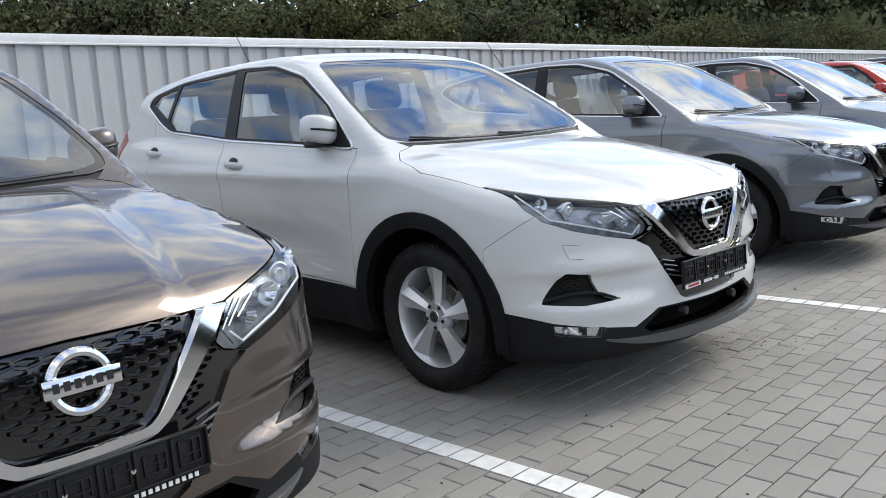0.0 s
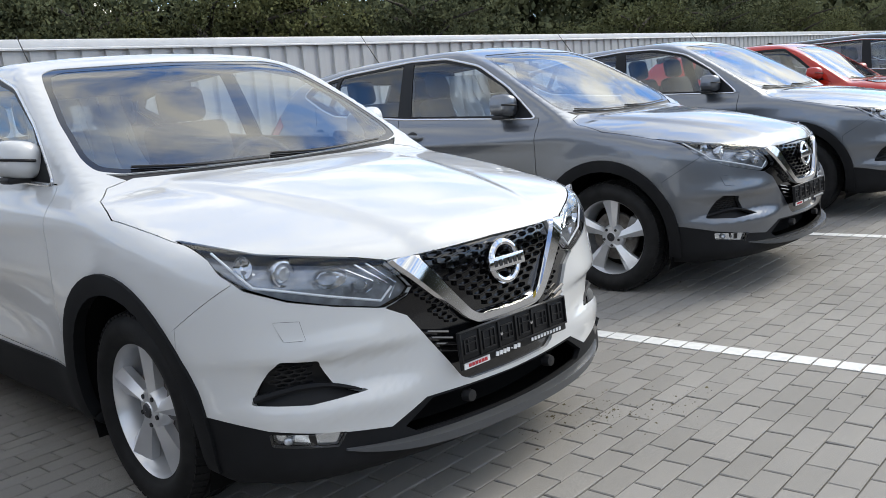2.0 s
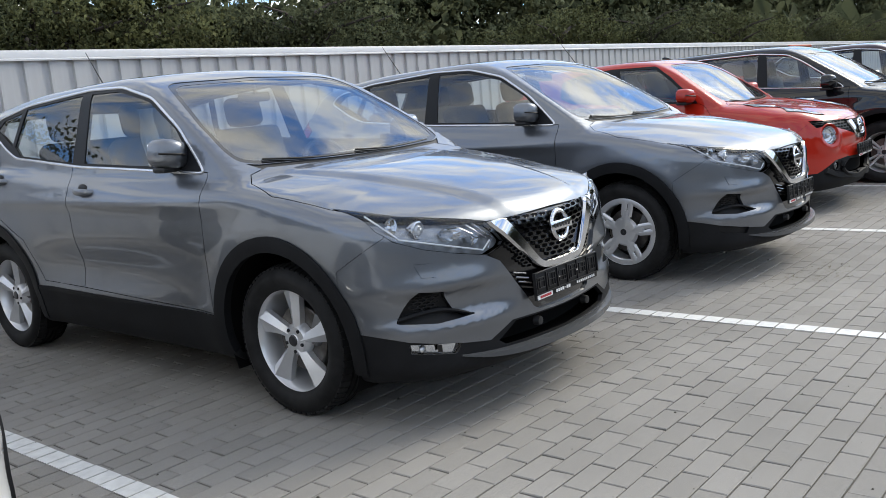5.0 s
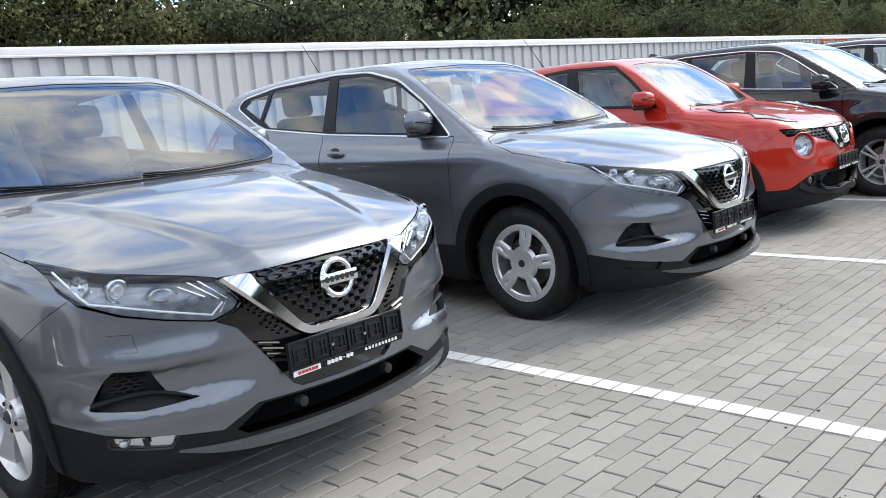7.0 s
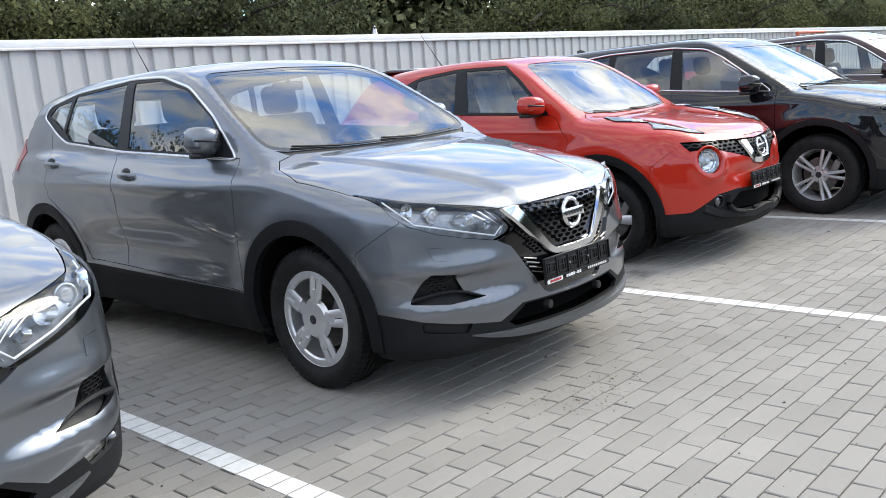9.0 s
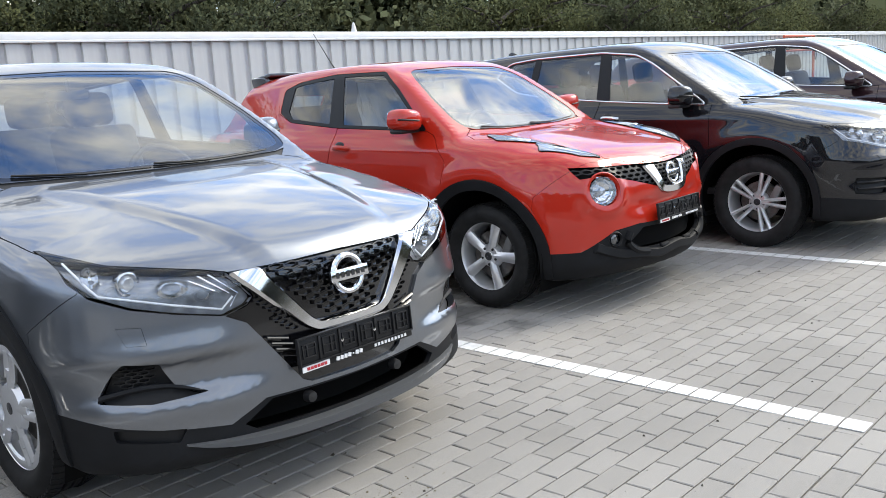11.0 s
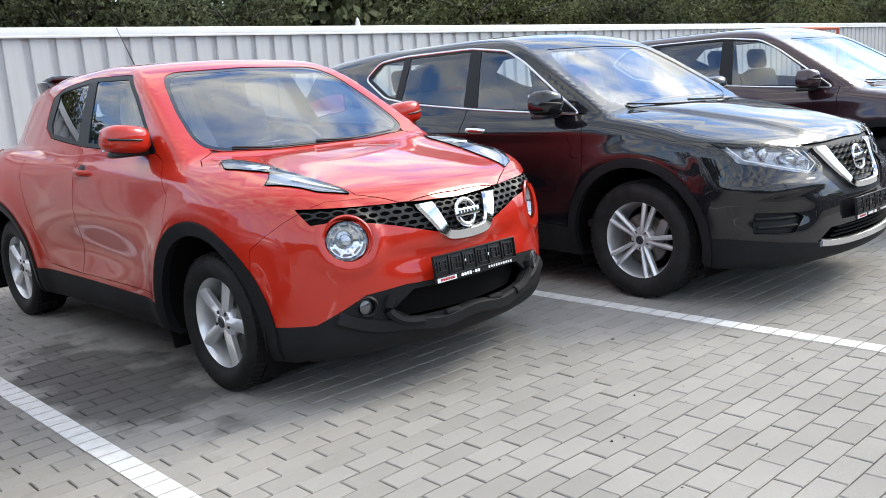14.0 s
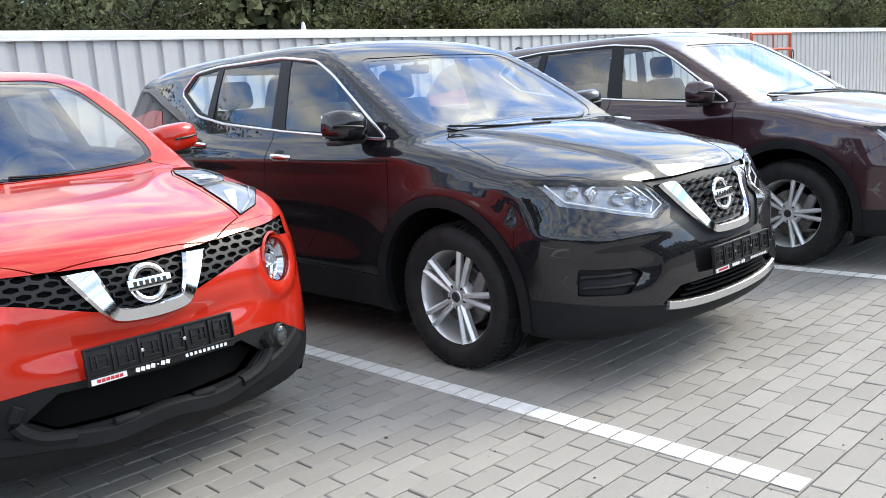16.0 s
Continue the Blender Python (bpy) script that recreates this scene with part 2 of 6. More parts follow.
QASHQAI = dict(
    length=4.39, hubs=(0.912, 3.557), wheel=0.338, arch=0.408, track=0.775,
    hood=curve((0.03, 0.845), (0.12, 0.885), (0.3, 0.945), (0.6, 1.01), (0.9, 1.055), (1.2, 1.078), (1.5, 1.060), (2.6, 1.095), (3.6, 1.15), (4.4, 1.13)),
    crown=lambda x, y: 0.062 * (x / 0.8) ** 2.4 * np.clip(1.6 - y, 0.15, 1) + 0.016 * ramp(x, 0.27 + 0.24 * y, 0.05) * ramp(-y, -1.35, 0.2),
    nose=curve((0.1, 0.16), (0.2, 0.06), (0.26, 0.015), (0.34, 0.02), (0.5, 0.025), (0.75, 0.045), (0.88, 0.075), (1.0, 0.13)),
    sweep=lambda x: 0.30 * x ** 2 + 0.32 * x ** 8,
    nose_relief=lambda x, z: 0.024 * ramp(-z, -0.570, 0.022) * ramp(z, 0.462, 0.030) * ramp(x, 0.40, 0.14) * ramp(-x, -0.86, 0.1) - 0.012 * bell(z, 0.60, 0.05) * ramp(x, 0.45, 0.1) - 0.010 * bell(z, 0.42, 0.04) * ramp(x, 0.40, 0.1),
    corner=0.14, edge=0.075,
    side=curve((0.15, 0.80), (0.3, 0.862), (0.5, 0.885), (0.75, 0.900), (0.95, 0.893), (1.1, 0.845), (1.3, 0.76)),
    plan=lambda y: -0.035 * np.clip((0.9 - y) / 0.9, 0, 1) ** 2 - 0.055 * np.clip((y - 3.3) / 1.0, 0, 1) ** 2,
    relief=lambda y, z: arch_flare(y, z, (0.912, 3.557), 0.47, 0.016) - 0.030 * bell(z, 0.60, 0.11) * ramp(y, 1.7, 0.5) * ramp(-y, -3.0, 0.4) + 0.014 * bell(z, 0.44, 0.05) * ramp(y, 1.7, 0.5) * ramp(-y, -3.0, 0.4) + 0.014 * bell(z, 0.945, 0.035) * ramp(y, 1.5, 0.6),
    tail=curve((0.2, 4.22), (0.5, 4.36), (0.8, 4.37), (1.0, 4.33), (1.2, 4.24)),
    floor=curve((0, 0.21), (0.5, 0.20), (4.0, 0.22), (4.4, 0.34)),
    cabin=curve((0.9, 0.90), (1.1, 0.832), (1.3, 0.768), (1.5, 0.700), (1.6, 0.66)),
    cabin_plan=lambda y: -0.05 * np.clip((y - 2.2) / 2.0, 0, 1) ** 2 - 0.03 * np.clip((2.0 - y), 0, 1) ** 2,
    screen=curve((1.0, 1.07), (1.12, 1.245), (1.3, 1.54), (1.5, 1.90), (1.6, 2.10)),
    back=curve((1.0, 4.42), (1.2, 4.25), (1.4, 4.08), (1.6, 3.95)),
    roof=curve((1.5, 1.50), (1.95, 1.575), (2.4, 1.61), (3.1, 1.595), (3.7, 1.54), (4.1, 1.47)),
)
XTRAIL = dict(QASHQAI,
    length=4.78, hubs=(0.98, 3.685), wheel=0.345, arch=0.432, track=0.79,
    hood=curve((0.10, 0.86), (0.20, 0.92), (0.39, 0.985), (0.69, 1.05), (0.99, 1.10), (1.29, 1.122), (1.6, 1.07), (2.7, 1.105), (3.7, 1.16), (4.8, 1.15)),
    nose=curve((0.1, 0.2), (0.22, 0.07), (0.28, 0.02), (0.44, 0.008), (0.56, 0.020), (0.66, 0.050), (0.75, 0.098), (0.9, 0.160), (1.05, 0.22)),
    sweep=lambda x: 0.24 * x ** 2 + 0.26 * x ** 8,
    crown=lambda x, y: 0.062 * (x / 0.8) ** 2.4 * np.clip(1.7 - y, 0.15, 1) + 0.018 * ramp(x, 0.30 + 0.20 * y, 0.05) * ramp(-y, -1.4, 0.2),
    nose_relief=lambda x, z: 0.022 * bell(z, 0.52, 0.07) * ramp(x, 0.56, 0.08) * ramp(-x, -0.88, 0.08) - 0.012 * bell(z, 0.665, 0.03) * ramp(x, 0.45, 0.1),
    side=curve((0.15, 0.82), (0.3, 0.875), (0.5, 0.895), (0.8, 0.912), (1.0, 0.902), (1.15, 0.855), (1.35, 0.77)),
    plan=lambda y: -0.035 * np.clip((1.0 - y) / 1.0, 0, 1) ** 2 - 0.11 * np.clip((y - 3.5) / 1.1, 0, 1) ** 2,
    relief=lambda y, z: arch_flare(y, z, (0.98, 3.685), 0.48, 0.018) - 0.028 * bell(z, 0.62, 0.12) * ramp(y, 1.7, 0.5) * ramp(-y, -3.1, 0.4) + 0.012 * bell(z, 0.45, 0.05) * ramp(y, 1.7, 0.5) * ramp(-y, -3.1, 0.4) + 0.014 * bell(z, 0.975, 0.035) * ramp(y, 1.5, 0.6),
    tail=curve((0.2, 4.60), (0.5, 4.74), (0.8, 4.76), (1.0, 4.73), (1.2, 4.66)),
    floor=curve((0, 0.23), (0.5, 0.22), (4.2, 0.24), (4.8, 0.36)),
    cabin=curve((0.9, 0.92), (1.15, 0.845), (1.35, 0.78), (1.6, 0.69), (1.7, 0.645)),
    cabin_plan=lambda y: -0.17 * np.clip((y - 2.6) / 1.9, 0, 1) ** 2 - 0.03 * np.clip((2.1 - y), 0, 1) ** 2,
    screen=curve((1.05, 1.13), (1.12, 1.225), (1.35, 1.60), (1.6, 2.04), (1.7, 2.23)),
    back=curve((1.0, 4.78), (1.2, 4.70), (1.5, 4.50), (1.7, 4.36)),
    roof=curve((1.6, 1.54), (2.05, 1.61), (2.5, 1.632), (3.3, 1.622), (4.0, 1.585), (4.5, 1.52)),
)
JUKE = dict(QASHQAI,
    length=4.13, hubs=(0.84, 3.37), wheel=0.32, arch=0.415, track=0.75,
    hood=curve((0.03, 0.83), (0.12, 0.88), (0.3, 0.935), (0.6, 0.99), (0.9, 1.03), (1.15, 1.052), (1.5, 1.055), (2.6, 1.09), (3.4, 1.11), (4.1, 1.08)),
    crown=lambda x, y: 0.06 * (x / 0.8) ** 2.4 * np.clip(1.6 - y, 0.15, 1) - 0.048 * bell(x, 0.68, 0.15) * bell(y, 0.70, 0.42),
    nose=curve((0.1, 0.16), (0.22, 0.05), (0.3, 0.01), (0.5, 0.01), (0.7, 0.03), (0.85, 0.085), (1.0, 0.16)),
    sweep=lambda x: 0.34 * x ** 2 + 0.40 * x ** 8,
    nose_relief=lambda x, z: 0.016 * bell(z, 0.60, 0.05) * ramp(-x, -0.40, 0.1) - 0.02 * bell(np.sqrt((x - 0.585) ** 2 + (z - 0.712) ** 2), 0.115, 0.035),
    side=curve((0.15, 0.78), (0.3, 0.845), (0.5, 0.868), (0.75, 0.878), (0.95, 0.862), (1.1, 0.80), (1.3, 0.71)),
    relief=lambda y, z: arch_flare(y, z, (0.84, 3.37), 0.48, 0.03) - 0.05 * bell(z, 0.55, 0.16) * bell(y, 2.1, 0.6) + 0.03 * bell(y, 3.35, 0.4) * bell(z, 0.85, 0.2),
    tail=curve((0.2, 3.98), (0.5, 4.10), (0.8, 4.12), (1.0, 4.06), (1.2, 3.95)),
    plan=lambda y: -0.035 * np.clip((0.9 - y) / 0.9, 0, 1) ** 2 - 0.24 * np.clip((y - 3.3) / 0.82, 0, 1) ** 2,
    floor=curve((0, 0.21), (0.5, 0.20), (3.8, 0.22), (4.1, 0.34)),
    cabin=curve((0.9, 0.87), (1.1, 0.80), (1.3, 0.72), (1.5, 0.63), (1.6, 0.58)),
    cabin_plan=lambda y: -0.23 * np.clip((y - 2.1) / 1.7, 0, 1) ** 2 - 0.03 * np.clip((1.9 - y), 0, 1) ** 2,
    screen=curve((1.0, 0.97), (1.08, 1.075), (1.3, 1.40), (1.48, 1.68), (1.58, 1.86)),
    back=curve((1.0, 4.04), (1.2, 3.86), (1.4, 3.66), (1.6, 3.50)),
    roof=curve((1.5, 1.48), (1.9, 1.545), (2.2, 1.56), (2.8, 1.545), (3.4, 1.495), (3.9, 1.42)),
)


from collections import defaultdict

# ---------------------------------------------------------------- mesh helpers
def finish(name, verts, faces, mat, parent=None, normals=None, label="", sharp=35):
    me = bpy.data.meshes.new(name)
    me.from_pydata([tuple(v) for v in verts], [], faces)
    me.shade_smooth()
    if normals is not None:
        me.normals_split_custom_set_from_vertices([tuple(n) for n in normals])
    else:
        me.set_sharp_from_angle(angle=radians(sharp))
    me.materials.append(mat)
    ob = new(name, me)
    ob.parent = parent
    return tagged(ob, label)


def part(name, bm, mat, parent=None, label="", sharp=35):
    """One mesh object from a bmesh, under a thing or a part."""
    me = bpy.data.meshes.new(name)
    bmesh.ops.recalc_face_normals(bm, faces=bm.faces)
    bm.to_mesh(me)
    bm.free()
    me.shade_smooth()
    me.set_sharp_from_angle(angle=radians(sharp))
    me.materials.append(mat)
    ob = new(name, me)
    ob.parent = parent
    return tagged(ob, label)


def add_box(bm, centre, size, bevel=0.0, turn=(0, 0, 0), segments=2):
    m = pose(*centre, *turn) @ Matrix.Diagonal((*size, 1))
    made = bmesh.ops.create_cube(bm, size=1, matrix=m)["verts"]
    if bevel:
        edges = list({e for v in made for e in v.link_edges})
        bmesh.ops.bevel(bm, geom=edges, offset=bevel, segments=segments, profile=0.5, affect="EDGES")
    return bm


def box(centre, size, bevel=0.0, turn=(0, 0, 0), segments=2):
    return add_box(bmesh.new(), centre, size, bevel, turn, segments)


def add_lathe(bm, profile, segments=40, m=Matrix(), arc=360.0, start=0.0):
    """Turns (radius, along x) pairs round the x axis."""
    rings = []
    full = arc >= 360
    n = segments if full else segments + 1
    for i in range(n):
        a = radians(start + arc * i / segments)
        rings.append([bm.verts.new(m @ Vector((h, r * math.cos(a), r * math.sin(a)))) for r, h in profile])
    for i in range(segments):
        p, q = rings[i], rings[(i + 1) % n]
        for j in range(len(profile) - 1):
            try:
                bm.faces.new((p[j], q[j], q[j + 1], p[j + 1]))
            except ValueError:
                pass
    return bm


def lathe(profile, segments=40, m=Matrix(), arc=360.0, start=0.0):
    return add_lathe(bmesh.new(), profile, segments, m, arc, start)


def add_tube(bm, points, radius, sides=8, closed=False, flat=1.0, up=Vector((0, 0, 1))):
    """A round or flattened bar along a line of points; radius may be a list."""
    pts = [Vector(p) for p in points]
    n = len(pts)
    rings = []
    for i, p in enumerate(pts):
        a = pts[(i - 1) % n] if closed or i else p
        b = pts[(i + 1) % n] if closed or i < n - 1 else p
        t = (b - a).normalized()
        s = t.cross(up)
        s = s.normalized() if s.length > 1e-4 else t.orthogonal().normalized()
        u = s.cross(t)
        r = radius[i] if isinstance(radius, (list, tuple)) else radius
        rings.append([bm.verts.new(p + s * (r * math.cos(k)) + u * (r * flat * math.sin(k))) for k in [2 * math.pi * j / sides for j in range(sides)]])
    for i in range(n if closed else n - 1):
        p, q = rings[i], rings[(i + 1) % n]
        for j in range(sides):
            bm.faces.new((p[j], p[(j + 1) % sides], q[(j + 1) % sides], q[j]))
    if not closed:
        bm.faces.new(rings[0])
        bm.faces.new(rings[-1])
    return bm


def tube(points, radius, sides=8, closed=False, flat=1.0, up=Vector((0, 0, 1))):
    return add_tube(bmesh.new(), points, radius, sides, closed, flat, up)


def add_ball(bm, centre, size, turn=(0, 0, 0), segments=20):
    m = pose(*centre, *turn) @ Matrix.Diagonal((*size, 1))
    bmesh.ops.create_uvsphere(bm, u_segments=segments, v_segments=max(8, segments // 2), radius=1, matrix=m)
    return bm


def soft_line(points, steps=6, closed=False):
    """A rounded line through a few points."""
    p = [Vector(q) for q in points]
    n = len(p)
    out = []
    for i in range(n if closed else n - 1):
        a, b, c, d = (p[(i + k) % n] if closed else p[min(max(i + k, 0), n - 1)] for k in (-1, 0, 1, 2))
        for s in range(steps):
            t = s / steps
            out.append(0.5 * (2 * b + (c - a) * t + (2 * a - 5 * b + 4 * c - d) * t * t + (3 * b - a - 3 * c + d) * t ** 3))
    return out if closed else out + [p[-1]]


def rounded(poly, radius=0.02, steps=3):
    """A polygon with its corners cut round."""
    out, n = [], len(poly)
    for i in range(n):
        a, b, c = (Vector((*poly[(i + k) % n], 0)) for k in (-1, 0, 1))
        r1, r2 = min(radius, (a - b).length * 0.4), min(radius, (c - b).length * 0.4)
        p, q = b + (a - b).normalized() * r1, b + (c - b).normalized() * r2
        for s in range(steps + 1):
            t = s / steps
            v = p * (1 - t) ** 2 + b * 2 * t * (1 - t) + q * t * t
            out.append((v.x, v.y))
    return out


def inside(poly, u, v):
    hit, j = False, len(poly) - 1
    for i in range(len(poly)):
        (a, b), (c, d) = poly[i], poly[j]
        if (b > v) != (d > v) and u < (c - a) * (v - b) / (d - b) + a:
            hit = not hit
        j = i
    return hit


# ---------------------------------------------------------------- body shell, cut into panels
AXES = {"front": (0, 2), "side": (1, 2), "top": (0, 1)}


class Shell:
    """One half of a car's skin, x from 0 outwards, cut into tagged panels."""

    def __init__(self, m):
        self.field = car_field(m)
        length = m["length"]
        rows = [(0.8, a) for a in np.linspace(89.6, 1.5, 54)] + [(v, 0) for v in np.linspace(0.8, length - 0.8, int((length - 1.6) / 0.027))] + [(length - 0.8, -a) for a in np.linspace(3, 89.6, 24)]
        th = np.radians(np.linspace(-90, 90, 96))
        o = np.array([[0, r[0], 0.7] for r in rows])[:, None, :].repeat(len(th), 1)
        ph = np.radians([r[1] for r in rows])[:, None]
        d = np.stack([np.cos(ph) * np.cos(th), -np.sin(ph) + 0 * th, np.cos(ph) * np.sin(th)], 2)
        o, d = o.reshape(-1, 3), d.reshape(-1, 3)
        lo, hi = np.zeros(len(o)), np.full(len(o), 2.0)
        for _ in range(26):
            mid = (lo + hi) / 2
            within = self.field(o + d * mid[:, None]) < 0
            lo, hi = np.where(within, mid, lo), np.where(within, hi, mid)
        v = o + d * lo[:, None]
        w = len(th)
        v[0::w, 0] = 0
        v[w - 1::w, 0] = 0
        self.v = [tuple(p) for p in v]
        self.f = [(i * w + j, (i + 1) * w + j, (i + 1) * w + j + 1, i * w + j + 1) for i in range(len(rows) - 1) for j in range(w - 1)]
        self.c = [tuple(c) for c in v[np.array(self.f)].mean(1)]
        self.t = ["body"] * len(self.f)
        self.first = len(self.v)
        self.at = defaultdict(set)
        for i, f in enumerate(self.f):
            for q in f:
                self.at[q].add(i)

    def slope(self, p):
        p = np.asarray(p, float)
        e = 0.004
        g = np.stack([self.field(p + np.eye(3)[k] * e) - self.field(p - np.eye(3)[k] * e) for k in range(3)], 1)
        return g / np.maximum(np.linalg.norm(g, axis=1), 1e-9)[:, None], np.linalg.norm(g, axis=1) / (2 * e)

    def cut(self, proj, poly, tag, of=("body",), low=(-9, -9, -9), high=(9, 9, 9)):
        a, b = AXES[proj]
        P = np.array(poly, float)
        C = np.array(self.c)
        ok = np.array([t in of for t in self.t])
        ok &= (C[:, a] > P[:, 0].min() - 0.05) & (C[:, a] < P[:, 0].max() + 0.05) & (C[:, b] > P[:, 1].min() - 0.05) & (C[:, b] < P[:, 1].max() + 0.05)
        ok &= (C > np.array(low)).all(1) & (C < np.array(high)).all(1)
        work = list(np.nonzero(ok)[0])
        n = len(poly)
        for k in range(n):
            (u0, v0), (u1, v1) = poly[k], poly[(k + 1) % n]
            du, dv = u1 - u0, v1 - v0
            ln = math.hypot(du, dv)
            if ln < 1e-6:
                continue
            du, dv = du / ln, dv / ln
            born = {}
            for i in list(work):
                f = self.f[i]
                d, s = [], []
                for q in f:
                    p = self.v[q]
                    x, y = p[a] - u0, p[b] - v0
                    d.append(x * dv - y * du)
                    s.append(x * du + y * dv)
                if min(d) > -1e-5 or max(d) < 1e-5 or max(s) < 0 or min(s) > ln:
                    continue
                one, two = [], []
                m = len(f)
                for j in range(m):
                    p, q, dp, dq = f[j], f[(j + 1) % m], d[j], d[(j + 1) % m]
                    (one if dp >= 0 else two).append(p)
                    if (dp >= 0) != (dq >= 0):
                        key = (min(p, q), max(p, q))
                        if key not in born:
                            r = dp / (dp - dq)
                            born[key] = len(self.v)
                            self.v.append(tuple(self.v[p][c] + (self.v[q][c] - self.v[p][c]) * r for c in range(3)))
                        one.append(born[key])
                        two.append(born[key])
                if len(one) < 3 or len(two) < 3:
                    continue
                self.f[i] = tuple(one)
                self.c[i] = tuple(sum(self.v[q][c] for q in one) / len(one) for c in range(3))
                self.f.append(tuple(two))
                self.c.append(tuple(sum(self.v[q][c] for q in two) / len(two) for c in range(3)))
                self.t.append(self.t[i])
                work.append(len(self.f) - 1)
                for q in one:
                    self.at[q].add(i)
                for q in two:
                    self.at[q].add(len(self.f) - 1)
            # faces beside the cut take over its new corners, so that no crack opens
            for (p, q), fresh in born.items():
                for i in self.at[p] & self.at[q]:
                    f = self.f[i]
                    if fresh in f:
                        continue
                    for k in range(len(f)):
                        if {f[k], f[(k + 1) % len(f)]} == {p, q}:
                            self.f[i] = f[:k + 1] + (fresh,) + f[k + 1:]
                            self.at[fresh].add(i)
                            break
        for i in work:
            if inside(poly, self.c[i][a], self.c[i][b]):
                self.t[i] = tag
        return self

    def settle(self):
        p = np.array(self.v)
        n, g = self.slope(p)
        late = np.arange(len(p)) >= self.first
        step = np.where(late, self.field(p) / np.maximum(g, 0.3), 0)
        p -= n * np.clip(step, -0.01, 0.01)[:, None]
        p[np.abs(p[:, 0]) < 2e-4, 0] = 0
        self.p = p
        self.n, _ = self.slope(p)
        return self

    def take(self, *tags, out=0.0, gap=0.0, skirt=0.012):
        """Verts, faces and normals of the faces with these tags, moved out along the skin, with a rim turned inwards."""
        faces = [f for f, t in zip(self.f, self.t) if t in tags]
        ids = sorted({i for f in faces for i in f})
        at = {q: i for i, q in enumerate(ids)}
        p, n = self.p[ids].copy(), self.n[ids].copy()
        n[p[:, 0] == 0, 0] = 0
        faces = [tuple(at[q] for q in f) for f in faces]
        count = {}
        for f in faces:
            for j in range(len(f)):
                e = (f[j], f[(j + 1) % len(f)])
                count[e] = f
        rim = [(e, f) for e, f in count.items() if (e[1], e[0]) not in count and not (p[e[0], 0] == 0 and p[e[1], 0] == 0)]
        inward = np.zeros_like(p)
        for (i, j), f in rim:
            d = p[j] - p[i]
            w = np.cross(n[i], d)
            c = p[list(f)].mean(0) - p[i]
            w = w / max(np.linalg.norm(w), 1e-9)
            w = w if w @ c > 0 else -w
            inward[i] += w
            inward[j] += w
        ln = np.linalg.norm(inward, axis=1)
        on = ln > 1e-6
        inward[on] /= ln[on][:, None]
        p = p + n * out + inward * gap
        p[np.abs(p[:, 0]) < 3e-4, 0] = 0
        if skirt:
            new_p, new_n, twin = [], [], {}
            for i in sorted({k for e, _ in rim for k in e}):
                twin[i] = len(p) + len(new_p)
                new_p += [p[i], p[i] - n[i] * skirt]
                new_n += [-inward[i], -inward[i]]
            faces = faces + [(twin[i], twin[i] + 1, twin[j] + 1, twin[j]) for (i, j), _ in rim]
            if new_p:
                p, n = np.vstack([p, new_p]), np.vstack([n, new_n])
        return p, faces, n


def mirrored(p, faces, n):
    k = np.array([-1, 1, 1])
    return p * k, [f[::-1] for f in faces], n * k


def both(p, faces, n):
    q, g, o = mirrored(p, faces, n)
    return np.vstack([p, q]), faces + [tuple(i + len(p) for i in f) for f in g], np.vstack([n, o])


def whole(name, data, mat, parent, label=""):
    p, f, n = both(*data)
    return finish(name, p, f, mat, parent, n, label)


def pair(name, data, mat, parent, label=""):
    p, f, n = data
    a = finish(name, p, f, mat, parent, n, label)
    p, f, n = mirrored(p, f, n)
    return a, finish(name, p, f, mat, parent, n, label)


# ---------------------------------------------------------------- wheels
def tyre_mesh(radius, rim):
    w = 0.105
    prof = [(rim - 0.012, -w + 0.02), (rim + 0.006, -w + 0.008), (rim + 0.012, -w + 0.002), (rim + 0.03, -w - 0.004), ((rim + radius) / 2, -w - 0.007), (radius - 0.035, -w - 0.002), (radius - 0.016, -w + 0.010), (radius - 0.005, -w + 0.026), (radius, -w + 0.042)]
    for g in (-0.035, 0.0, 0.035):
        prof += [(radius + 0.001, g - 0.007), (radius - 0.009, g - 0.005), (radius - 0.009, g + 0.005), (radius + 0.001, g + 0.007)]
    prof += [(radius, w - 0.042), (radius - 0.005, w - 0.026), (radius - 0.016, w - 0.01), (radius - 0.04, w), (rim, w - 0.01)]
    bm = lathe(prof, 72)
    return bm


def tread_mesh(radius):
    bm = bmesh.new()
    # tread blocks across both shoulders
    n = 64
    for i in range(n):
        a = 360 / n * i
        for s in (-1, 1):
            m = Matrix.Rotation(radians(a + (2 if s > 0 else 0)), 4, "X") @ pose(s * 0.069, 0, radius - 0.0035, 0, s * 12, 0)
            bmesh.ops.create_cube(bm, size=1, matrix=m @ Matrix.Diagonal((0.046, 2 * math.pi * radius / n * 0.72, 0.010, 1)))
    return bm


